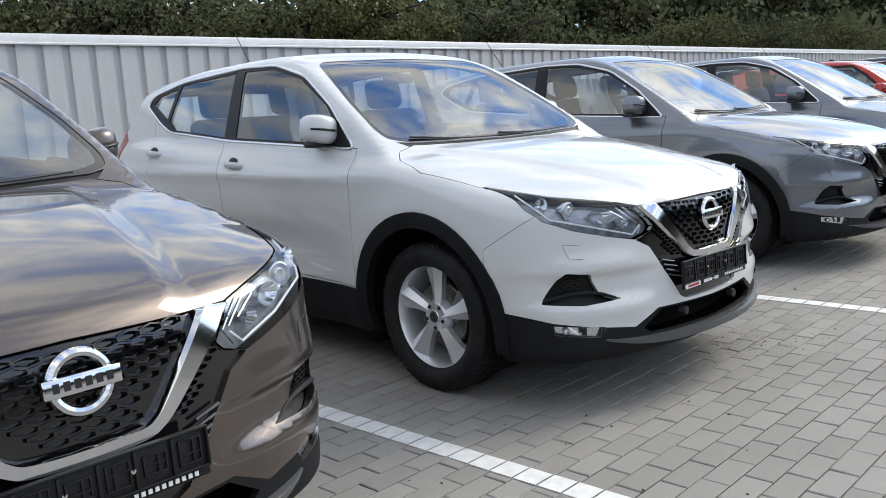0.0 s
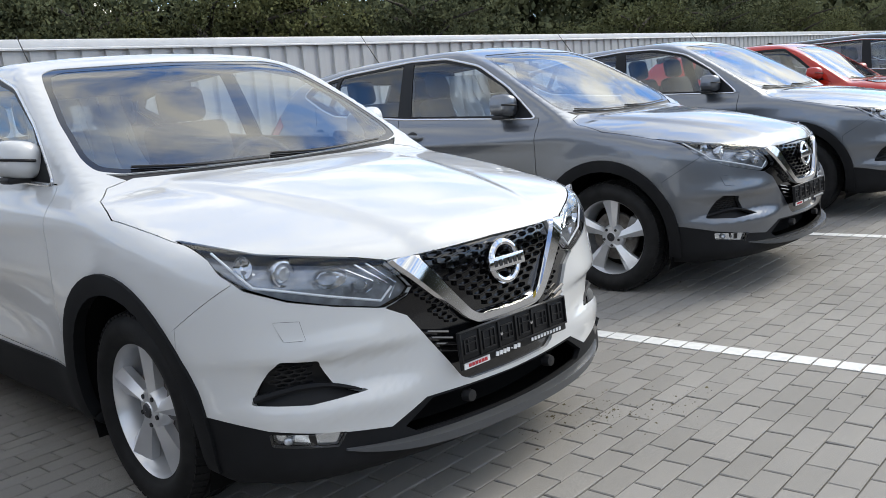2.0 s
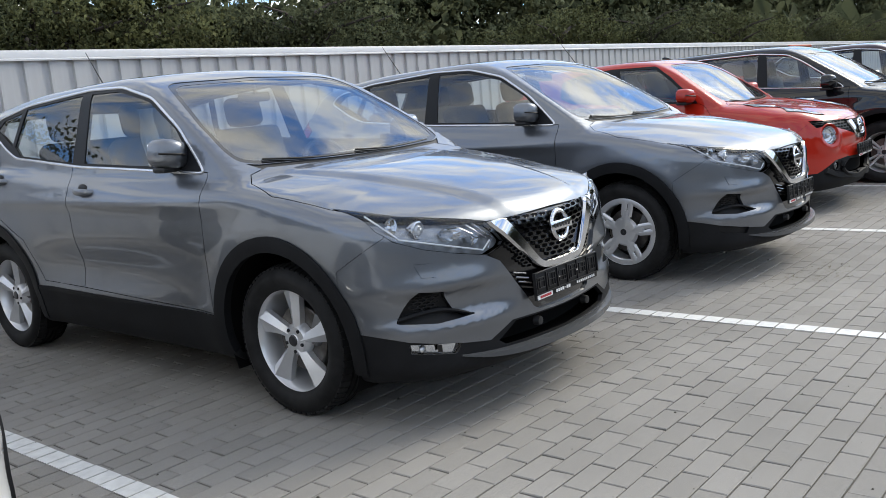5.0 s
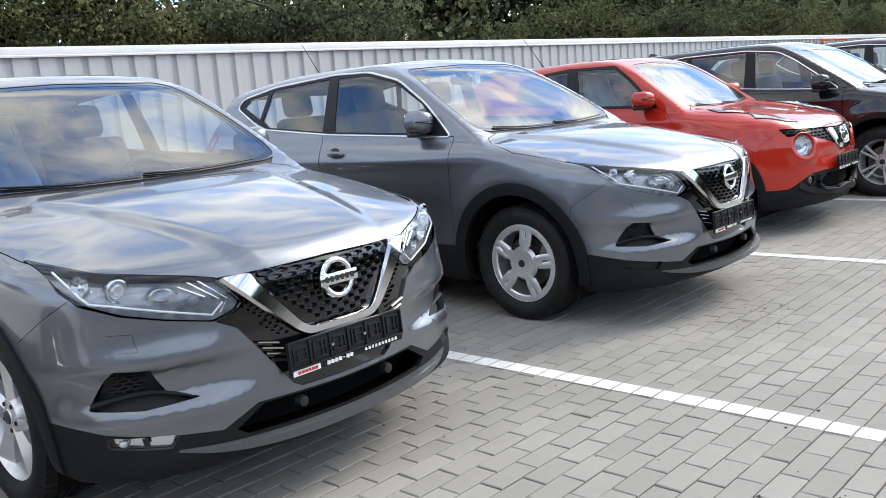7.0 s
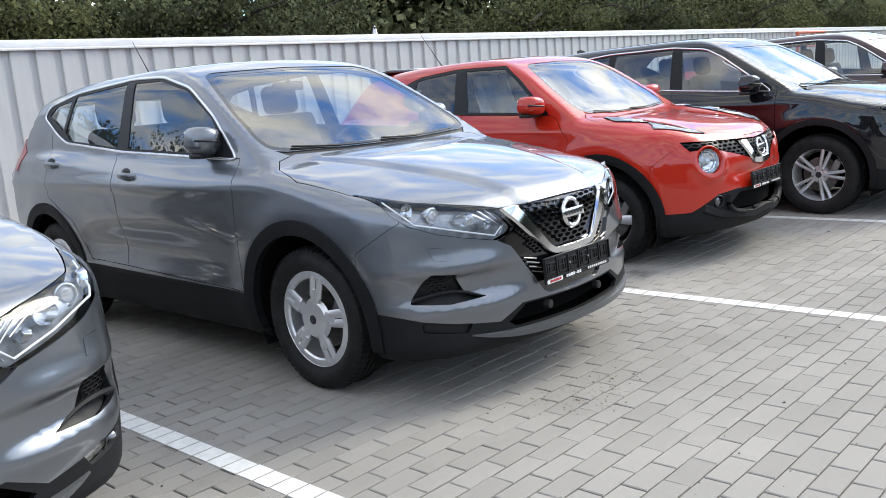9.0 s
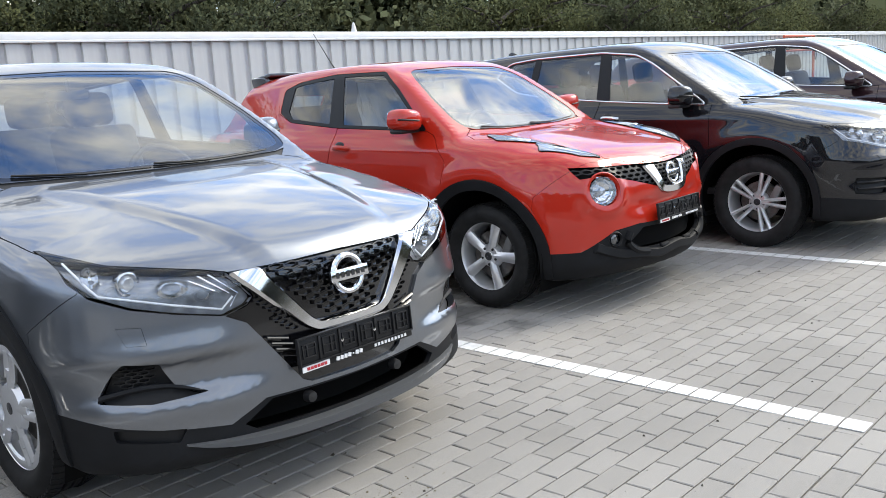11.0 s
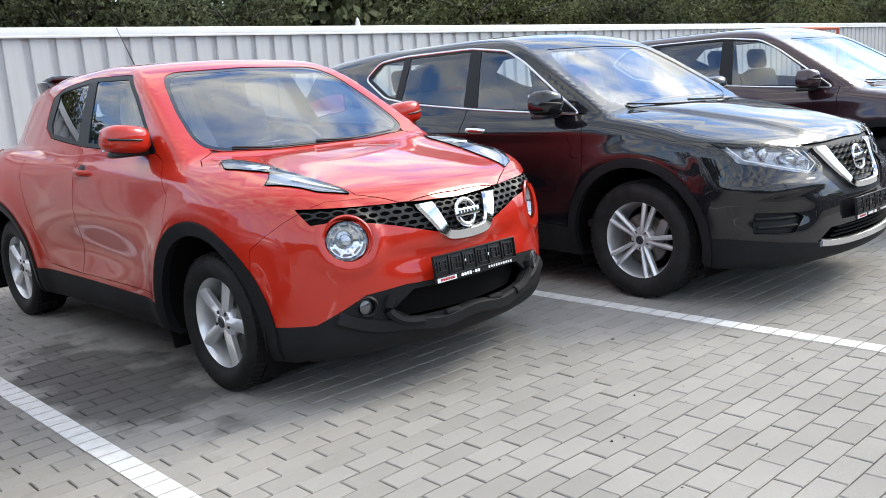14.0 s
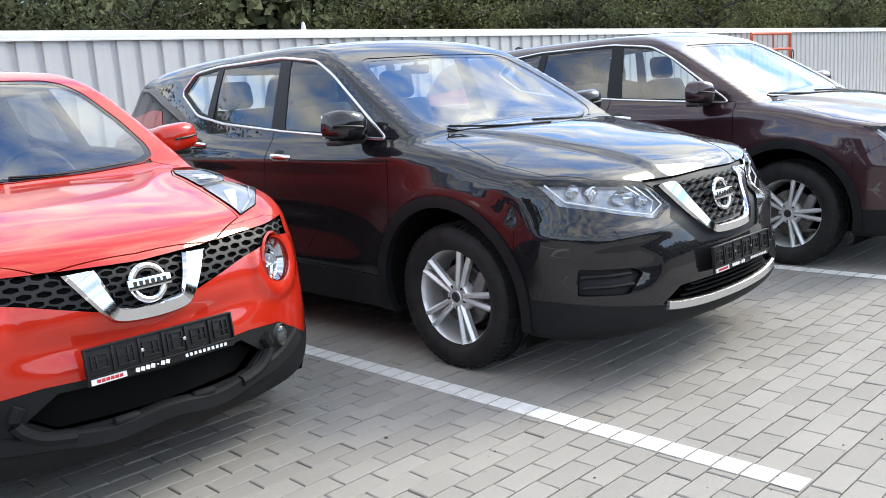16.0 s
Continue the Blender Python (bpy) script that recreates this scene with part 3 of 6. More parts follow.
def add_spoke(bm, angle, r0, r1, w0, w1, x0, x1, thick, skew=0.0, ridge=0.006):
    """One spoke of a wheel: tapered, dished, with a ridge down its face."""
    turn = Matrix.Rotation(radians(angle), 4, "X")
    rows = []
    for k in range(5):
        t = k / 4
        r = r0 + (r1 - r0) * t
        w = w0 + (w1 - w0) * t
        x = x0 + (x1 - x0) * t ** 0.8
        o = skew * t
        rows.append([bm.verts.new(turn @ Vector(p)) for p in ((x + thick, o - w * 0.42, r), (x + 0.004, o - w * 0.5, r), (x - ridge, o - w * 0.12, r), (x - ridge, o + w * 0.12, r), (x + 0.004, o + w * 0.5, r), (x + thick, o + w * 0.42, r))])
    for a, b in zip(rows, rows[1:]):
        for j in range(6):
            bm.faces.new((a[j], a[(j + 1) % 6], b[(j + 1) % 6], b[j]))
    bm.faces.new(rows[0])
    bm.faces.new(rows[-1])


def add_blade(bm, angle, rim, o):
    """One twisted spoke: a narrow bright facet rising to a crest and a broad one falling away behind it."""
    turn = Matrix.Rotation(radians(angle), 4, "X")
    rows = []
    for k in range(7):
        t = k / 6
        r = 0.040 + (rim - 0.012 - 0.040) * t
        lead, crest, trail = -0.020 - 0.012 * t, -0.008 + 0.016 * t, 0.020 + 0.072 * t ** 1.6
        x = o + 0.020 - 0.010 * t
        rows.append([bm.verts.new(turn @ Vector(p)) for p in ((x + 0.045, lead + 0.004, r), (x + 0.012, lead, r), (x - 0.010, crest, r), (x + 0.006 + 0.016 * t, trail, r * (1 - 0.03 * t)), (x + 0.050, trail - 0.004, r * (1 - 0.03 * t)))])
    for a, b in zip(rows, rows[1:]):
        for j in range(5):
            bm.faces.new((a[j], a[(j + 1) % 5], b[(j + 1) % 5], b[j]))
    bm.faces.new(rows[0])
    bm.faces.new(rows[-1])


def rim_mesh(style, rim):
    """The visible wheel face, towards -x."""
    o = -0.082
    bm = lathe([(rim - 0.012, o + 0.06), (rim - 0.010, o + 0.012), (rim + 0.010, o + 0.002), (rim + 0.012, o - 0.004), (rim + 0.002, o - 0.007), (rim - 0.012, o - 0.002), (rim - 0.022, o + 0.014), (rim - 0.028, o + 0.06), (rim - 0.045, o + 0.14)], 64)
    if style == "five":
        for i in range(5):
            add_blade(bm, 72 * i + 6, rim, o)
    elif style == "plain_five":
        for i in range(5):
            add_spoke(bm, 72 * i + 18, 0.035, rim - 0.014, 0.050, 0.072, o + 0.018, o + 0.012, 0.03, 0.0, 0.012)
    elif style == "ten":
        for i in range(5):
            a = 72 * i + 18
            for s in (-1, 1):
                add_spoke(bm, a + s * 13, 0.045, rim - 0.012, 0.024, 0.030, o + 0.016, o + 0.002, 0.03, s * 0.018, 0.010)
    else:
        add_lathe(bm, [(rim - 0.010, o + 0.002), (rim - 0.03, o - 0.006), (rim - 0.045, o - 0.004), (rim - 0.052, o + 0.004)], 64)
        for i in range(5):
            a = 72 * i + 10
            add_spoke(bm, a, 0.05, 0.150, 0.058, 0.070, o - 0.008, o - 0.008, 0.016, 0.0, 0.005)
            for s in (-1, 1):
                add_spoke(bm, a + s * 11, 0.115, rim - 0.030, 0.036, 0.044, o - 0.007, o - 0.004, 0.014, s * 0.018, 0.006)
        add_lathe(bm, [(0.001, o - 0.014), (0.05, o - 0.014), (0.085, o - 0.010), (0.10, o + 0.01)], 40)
    if style != "cover":
        add_lathe(bm, [(0.001, o + 0.005), (0.026, o + 0.005), (0.030, o + 0.010), (0.062, o + 0.014), (0.074, o + 0.03), (0.078, o + 0.06)], 40)
    return bm


def wheel(car, x, y, radius, style, rim, mats):
    hub = part("wheel", lathe([(0.001, -0.02), (0.145, -0.02), (0.15, -0.015), (0.15, 0.01), (0.07, 0.012), (0.07, 0.09), (0.001, 0.09)], 40), mats["disc"], car, "steel brake disc and hub behind the wheel")
    part("tyre", tyre_mesh(radius, rim), mats["rubber"], hub, "black rubber tyre with tread grooves")
    tagged(part("tread", tread_mesh(radius), mats["rubber"], hub), "rubber tread blocks", kind="stuff")
    part("rim", rim_mesh(style, rim), mats["rim"], hub, {"cover": "silver plastic wheel cover", "ten": "silver ten-spoke alloy rim"}.get(style, "silver five-spoke alloy rim"))
    o = -0.082
    part("centre_cap", lathe([(0.001, o - 0.002 - (0.016 if style == "cover" else 0)), (0.022, o - (0.016 if style == "cover" else 0)), (0.027, o + 0.006)], 24), mats["cap"], hub)
    if style != "cover":
        for i in range(5):
            a = radians(72 * i + 54)
            part("wheel_nut", lathe([(0.001, o + 0.008), (0.008, o + 0.008), (0.0095, o + 0.016), (0.0095, o + 0.03)], 8, Matrix.Translation((0, 0.052 * math.cos(a), 0.052 * math.sin(a)))), mats["dark_metal"], hub)
    part("brake_caliper", box((-0.03, -0.125, 0.055), (0.05, 0.06, 0.15), 0.015, (25, 0, 0)), mats["caliper"], hub)
    hub.matrix_local = pose(x, y, radius, 0, 0, 0 if x < 0 else 180)
    return hub


# ---------------------------------------------------------------- car details
def ray_to_skin(field, origin, way, far=2.0):
    s = np.linspace(0, far, 400)
    p = np.array(origin, float) + s[:, None] * np.array(way, float)
    f = field(p)
    i = int(np.argmax(f < 0)) if (f < 0).any() else int(np.argmin(f))
    j = max(i - 1, 0)
    r = f[j] / (f[j] - f[i]) if f[j] != f[i] else 0
    return Vector(p[j] + (p[i] - p[j]) * min(max(r, 0), 1))


def nose_at(field, x, z):
    return ray_to_skin(field, (x, -0.5, z), (0, 1, 0))


def flank_at(field, y, z):
    return ray_to_skin(field, (1.4, y, z), (-1, 0, 0))


def top_at(field, x, y):
    return ray_to_skin(field, (x, y, 2.2), (0, 0, -1))


def ribbon(field, line, widths, proud, thick, where="front", top=9.0):
    """A bevelled band that lies on the skin along a line of (u, v) pairs."""
    bm = bmesh.new()
    rows = []
    if top < 9:
        line, widths = zip(*[(p, w) for p, w in zip(line, widths) if p[1] <= top + 0.030])
    n = len(line)
    hit = {"front": lambda u, v: (nose_at(field, u, v), Vector((0, -1, 0))), "side": lambda u, v: (flank_at(field, u, v), Vector((1, 0, 0)))}[where]
    for i, (u, v) in enumerate(line):
        a, b = line[max(i - 1, 0)], line[min(i + 1, n - 1)]
        t = Vector((b[0] - a[0], b[1] - a[1]))
        t = t.normalized() if t.length else Vector((1, 0))
        s = Vector((-t.y, t.x))
        w = widths[i] if isinstance(widths, (list, tuple)) else widths
        up = proud[i] if isinstance(proud, (list, tuple)) else proud
        base, out = hit(u, min(v, top))
        base.z = v
        ring = []
        for k, h in ((-1, -thick), (-1, up * 0.3), (-0.72, up), (0.72, up), (1, up * 0.3), (1, -thick)):
            p = Vector((base.x, base.y, base.z)) + out * h
            if where == "front":
                p += Vector((s.x, 0, s.y)) * (w * k)
            else:
                p += Vector((0, s.x, s.y)) * (w * k)
            p.z = min(p.z, top)
            ring.append(bm.verts.new(p))
        rows.append(ring)
    for p, q in zip(rows, rows[1:]):
        for j in range(5):
            bm.faces.new((p[j], p[j + 1], q[j + 1], q[j]))
    bm.faces.new(rows[0])
    bm.faces.new(rows[-1])
    return bm


def smooth2(line, steps=5):
    return [(p.x, p.y) for p in soft_line([(u, v, 0) for u, v in line], steps)]


def honeycomb(field, poly, cw, ch, bar, proud, depth, bend=0.0):
    """Cells of a grille, each a six-sided frame with depth, inside a polygon of (x, z)."""
    bm = bmesh.new()
    us, vs = [p[0] for p in poly], [p[1] for p in poly]
    rows = int((max(vs) - min(vs)) / (ch * 0.75)) + 2
    cols = int((max(us) - min(us)) / cw) + 2
    for r in range(-1, rows):
        for c in range(-1, cols):
            u = min(us) + cw * (c + 0.5 * (r % 2))
            v = min(vs) + ch * 0.75 * r + bend * abs(u)
            if not inside(poly, u, v):
                continue
            angle = [(0, 0.5), (0.5, 0.25), (0.5, -0.25), (0, -0.5), (-0.5, -0.25), (-0.5, 0.25)]
            outer = [(u + cw * a, v + ch * b) for a, b in angle]
            inner = [(u + (cw - bar) * a, v + (ch - bar) * b) for a, b in angle]
            middle = nose_at(field, u, v).y
            y_at = {q: min(nose_at(field, *q).y, middle + 0.03) for q in outer + inner}
            o = [bm.verts.new((a, y_at[a, b] - proud, b)) for a, b in outer]
            i1 = [bm.verts.new((a, y_at[a, b] - proud, b)) for a, b in inner]
            i2 = [bm.verts.new((a * 0.999, y_at[a, b] + depth, b)) for a, b in inner]
            for k in range(6):
                j = (k + 1) % 6
                bm.faces.new((o[k], o[j], i1[j], i1[k]))
                bm.faces.new((i1[k], i1[j], i2[j], i2[k]))
    return bm


def emblem(car, centre, tilt, mats, size=0.062):
    """A chrome ring crossed by a plain bar."""
    m = pose(*centre, tilt, 0, 0)
    bm = bmesh.new()
    ring = [(size * math.cos(a), 0, size * math.sin(a)) for a in [2 * math.pi * i / 40 for i in range(40)]]
    add_tube(bm, [m @ Vector(p) for p in ring], 0.0115, 8, True, 0.8, m.to_3x3() @ Vector((0, 1, 0)))
    e = part("emblem", bm, mats["chrome"], car, "round chrome emblem ring on the grille")
    bm = bmesh.new()
    add_box(bm, (0, -0.008, 0), (size * 2.72, 0.014, size * 0.66), 0.004)
    bm.transform(m)
    part("emblem_bar", bm, mats["chrome"], e, "plain chrome bar across the emblem")
    bm = bmesh.new()
    for i in range(6):
        add_box(bm, ((i - 2.5) * size * 0.37, -0.0152, 0), (size * 0.22, 0.002, size * 0.32))
    bm.transform(m)
    tagged(part("emblem_inlay", bm, mats["trim"], e), "plain dark bars on the emblem", kind="stuff")


def plate_holder(car, y, z, tilt, mats, turn=0):
    """An empty number plate holder: ribbed black plastic with a printed lower strip."""
    m = pose(0, y, z, tilt, 0, turn)
    bm = bmesh.new()
    add_box(bm, (0, 0.004, 0), (0.525, 0.010, 0.120), 0.004)
    for zz, h in ((0.0565, 0.006), (-0.034, 0.005)):
        add_box(bm, (0, -0.004, zz), (0.525, 0.010, h), 0.002)
    for s in (-1, 1):
        add_box(bm, (s * 0.2595, -0.004, 0.01), (0.006, 0.010, 0.094), 0.002)
    for x in (-0.172, -0.083, 0.0, 0.083, 0.172):
        add_box(bm, (x, -0.003, 0.011), (0.008, 0.008, 0.082), 0.001)
    for i in range(6):
        x = -0.2155 + i * 0.0862
        tall = 0.056 if i % 2 else 0.044
        for dz in (-1, 1):
            add_box(bm, (x, -0.002, 0.011 + dz * tall / 2), (0.058, 0.007, 0.005), 0.001)
        for dx in (-1, 1):
            add_box(bm, (x + dx * 0.0265, -0.002, 0.011), (0.005, 0.007, tall), 0.001)
        add_box(bm, (x + (0.008 if i % 3 else -0.009), -0.002, 0.011), (0.006, 0.007, tall), 0.001)
        add_box(bm, (x, -0.002, 0.018 - 0.006 * (i % 3)), (0.054, 0.006, 0.004))
    bm.transform(m)
    holder = part("plate_holder", bm, mats["holder"], car, "empty ribbed black plastic number plate holder")
    for s in (-1, 1):
        part("plate_screw", lathe([(0.001, -0.010), (0.006, -0.009), (0.007, 0.0)], 12, m @ pose(s * 0.075, 0, 0.012, 0, 0, 90)), mats["chrome"], holder)
    bm = box((-0.195, -0.0035, -0.0475), (0.115, 0.004, 0.019), 0.0)
    bm.transform(m)
    sticker = part("plate_sticker", bm, mats["print_white"], holder, "small white sticker with a plain red bar")
    bm = bmesh.new()
    for i in range(6):
        add_box(bm, (-0.229 + i * 0.0145, -0.0062, -0.0475), (0.0115, 0.0015, 0.010))
    bm.transform(m)
    tagged(part("red_mark", bm, mats["print_red"], sticker), "row of plain red bars", kind="stuff")
    bm = bmesh.new()
    for i in range(7):
        add_box(bm, (-0.10 + i * 0.0175, -0.0035, -0.0475), (0.0135 if i != 4 else 0.006, 0.003, 0.014 if i != 4 else 0.004), 0, (0, 14, 0))
    bm.transform(m)
    tagged(part("white_mark", bm, mats["print_white"], holder), "row of plain white slanted bars", kind="stuff")
    bm = bmesh.new()
    for i in range(10):
        add_box(bm, (0.075 + i * 0.0165, -0.0035, -0.0465), (0.0095, 0.003, 0.011))
    bm.transform(m)
    tagged(part("white_mark", bm, mats["print_white"], holder), "row of small plain white bars", kind="stuff")


def mirror(car, s, x, y, z, paint, mats, w=0.20, h=0.145):
    bm = bmesh.new()
    made = bmesh.ops.create_uvsphere(bm, u_segments=24, v_segments=14, radius=1)["verts"]
    for v in made:
        q = v.co
        f = lambda a: math.copysign(abs(a) ** 0.62, a)
        px, py, pz = f(q.x), f(q.y), f(q.z)
        py = min(py, 0.45)
        v.co = Vector((px * w * 0.5 * (1 - 0.12 * (px > 0) * pz), py * 0.085 - 0.02 * (1 - abs(px)), pz * h * 0.5 + 0.012 * px))
    bm.transform(pose(s * (x + w * 0.5), y, z, 0, 0, 0) @ Matrix.Diagonal((s, 1, 1, 1)))
    shell = part("mirror", bm, paint, car, "painted door mirror housing")
    bm = box((s * (x + w * 0.45), y + 0.005, z - h * 0.5 - 0.002), (w * 0.8, 0.10, 0.03), 0.012)
    add_box(bm, (s * (x - 0.02), y + 0.02, z - h * 0.42), (0.14, 0.06, 0.045), 0.015, (0, s * 12, 0))
    part("mirror_foot", bm, mats["trim"], shell, "black plastic mirror foot")
    bm = box((s * (x + w * 0.55), y + 0.037, z), (w * 0.8, 0.006, h * 0.75), 0.003)
    part("mirror_glass", bm, mats["mirror"], shell, "silvered mirror glass")
    line = []
    for u in np.linspace(-0.35, 0.93, 12):
        line.append((s * (x + w * 0.5 + u * w * 0.5), y - 0.085 * (1 - abs(u) ** 3.226) ** 0.31 - 0.02 * (1 - abs(u)) - 0.0005, z + 0.012 * u - 0.004))
    part("mirror_indicator", tube(line, 0.006, 6), mats["trim"], shell, "dark indicator strip")


def seat(car, x, y, z, mats, wide=0.50, rear=False):
    bm = bmesh.new()
    add_box(bm, (x, y - 0.05, z), (wide, 0.52, 0.16), 0.05, (6, 0, 0), 3)
    s = part("seat", bm, mats["cloth"], car, "dark grey cloth car seat")
    bm = box((x, y + 0.24, z + 0.34), (wide * 0.95, 0.14, 0.62), 0.05, (-16, 0, 0), 3)
    part("backrest", bm, mats["cloth"], s)
    for dx in ((0,) if not rear else (-wide * 0.3, wide * 0.3)):
        bm = box((x + dx, y + 0.335, z + 0.74), (0.27, 0.10, 0.19), 0.05, (-10, 0, 0), 3)
        part("headrest", bm, mats["cloth"], s, "rounded dark headrest")
        bm = tube([(x + dx - 0.05, y + 0.31, z + 0.6), (x + dx - 0.05, y + 0.335, z + 0.7)], 0.006)
        add_tube(bm, [(x + dx + 0.05, y + 0.31, z + 0.6), (x + dx + 0.05, y + 0.335, z + 0.7)], 0.006)
        part("headrest_post", bm, mats["chrome"], s)


def cabin(car, m, mats, cowl, roof):
    """Dashboard, seats, wheel and lining behind the glass."""
    d = cowl
    bm = box((0, d + 0.36, 0.93), (1.36, 0.55, 0.22), 0.07, (-6, 0, 0), 3)
    add_box(bm, (0, d + 0.62, 0.72), (0.30, 0.5, 0.36), 0.05)
    part("dashboard", bm, mats["dash"], car, "dark grey moulded dashboard")
    bm = bmesh.new()
    ring = [(0.37 + 0.185 * math.cos(a), 0.0, 0.185 * math.sin(a)) for a in [2 * math.pi * i / 28 for i in range(28)]]
    tilt = pose(0, d + 0.72, 0.98, -24, 0, 0)
    add_tube(bm, [tilt @ Vector(p) for p in ring], 0.016, 8, True, 1.0, Vector((0, 1, 0)))
    b2 = bmesh.new()
    add_box(b2, (0.37, 0, -0.01), (0.17, 0.05, 0.11), 0.02)
    add_box(b2, (0.37, 0.01, 0), (0.35, 0.02, 0.035), 0.008)
    b2.transform(tilt)
    w = part("steering_wheel", bm, mats["dash"], car, "black steering wheel")
    part("wheel_boss", b2, mats["dash"], w)
    for x in (-0.37, 0.37):
        seat(car, x, d + 1.15, 0.62, mats)
    seat(car, 0, d + 2.0, 0.62, mats, 1.25, True)
    bm = box((0, d + 1.5, 0.40), (1.5, 2.9, 0.05), 0.01)
    part("cabin_floor", bm, mats["dash"], car)
    bm = box((0, d + 2.72, 1.02), (1.2, 0.5, 0.04), 0.015)
    part("parcel_shelf", bm, mats["dash"], car)
    bm = box((0, d + 0.90, roof - 0.165), (0.22, 0.025, 0.055), 0.02)
    add_box(bm, (0, d + 0.89, roof - 0.12), (0.018, 0.02, 0.06), 0.005)
    part("inner_mirror", bm, mats["dash"], car, "dark inside mirror")


def door_handle(car, field, y, z, mat, mats):
    for s in (-1, 1):
        p = flank_at(field, y, z)
        x = p.x
        # black oval on the skin in place of a hollow; its colour is the shade
        bm = bmesh.new()
        add_ball(bm, (s * (x - 0.012), y + 0.025, z + 0.002), (0.016, 0.055, 0.040))
        cup = part("handle_cup", bm, mats["trim"], car, "dark oval standing for the shaded hollow behind the door handle")
        line = soft_line([(s * (x - 0.006), y - 0.085, z - 0.004), (s * (x + 0.020), y - 0.055, z), (s * (x + 0.030), y, z + 0.003), (s * (x + 0.022), y + 0.055, z + 0.003), (s * (x - 0.006), y + 0.085, z)], 5)
        part("door_handle", tube(line, [0.009 + 0.004 * math.sin(math.pi * i / (len(line) - 1)) for i in range(len(line))], 10, False, 1.5), mat, cup)


def wipers(car, field, mats, lines):
    for line in lines:
        pts = []
        for x, z in line:
            p = ray_to_skin(field, (x, 0.9, z), (0, 1, 0))
            pts.append((p.x, p.y - 0.010, p.z + 0.003))
        pts = soft_line(pts, 5)
        w = part("wiper", tube(pts, 0.0036, 6, False, 1.2), mats["trim"], car, "black windscreen wiper arm")
        mid = pts[len(pts) // 2:]
        part("wiper_blade", tube([(q[0] * 1.0, q[1] + 0.006, q[2] - 0.003) for q in mid], 0.003, 6, False, 1.3), mats["trim"], w)


def frame_strip(field, poly, width, proud):
    """A bright strip round a window opening, on one flank; its mirror image is added."""
    ring = rounded(poly, 0.05, 4)
    line = []
    for i, (y, z) in enumerate(ring):
        p = flank_at(field, y, z)
        line.append((p.x + proud * 0.4, p.y, p.z))
    return tube(line, width * 0.95, 8, True, 0.8, Vector((1, 0, 0)))


def mirrored_bm(bm):
    b = bm.copy()
    b.transform(Matrix.Diagonal((-1, 1, 1, 1)))
    return b


def circle(u, v, r, n=20, a0=0.0, a1=360.0):
    full = a1 - a0 >= 360
    k = n if full else n + 1
    return [(u + r * math.cos(radians(a0 + (a1 - a0) * i / n)), v + r * math.sin(radians(a0 + (a1 - a0) * i / n))) for i in range(k)]


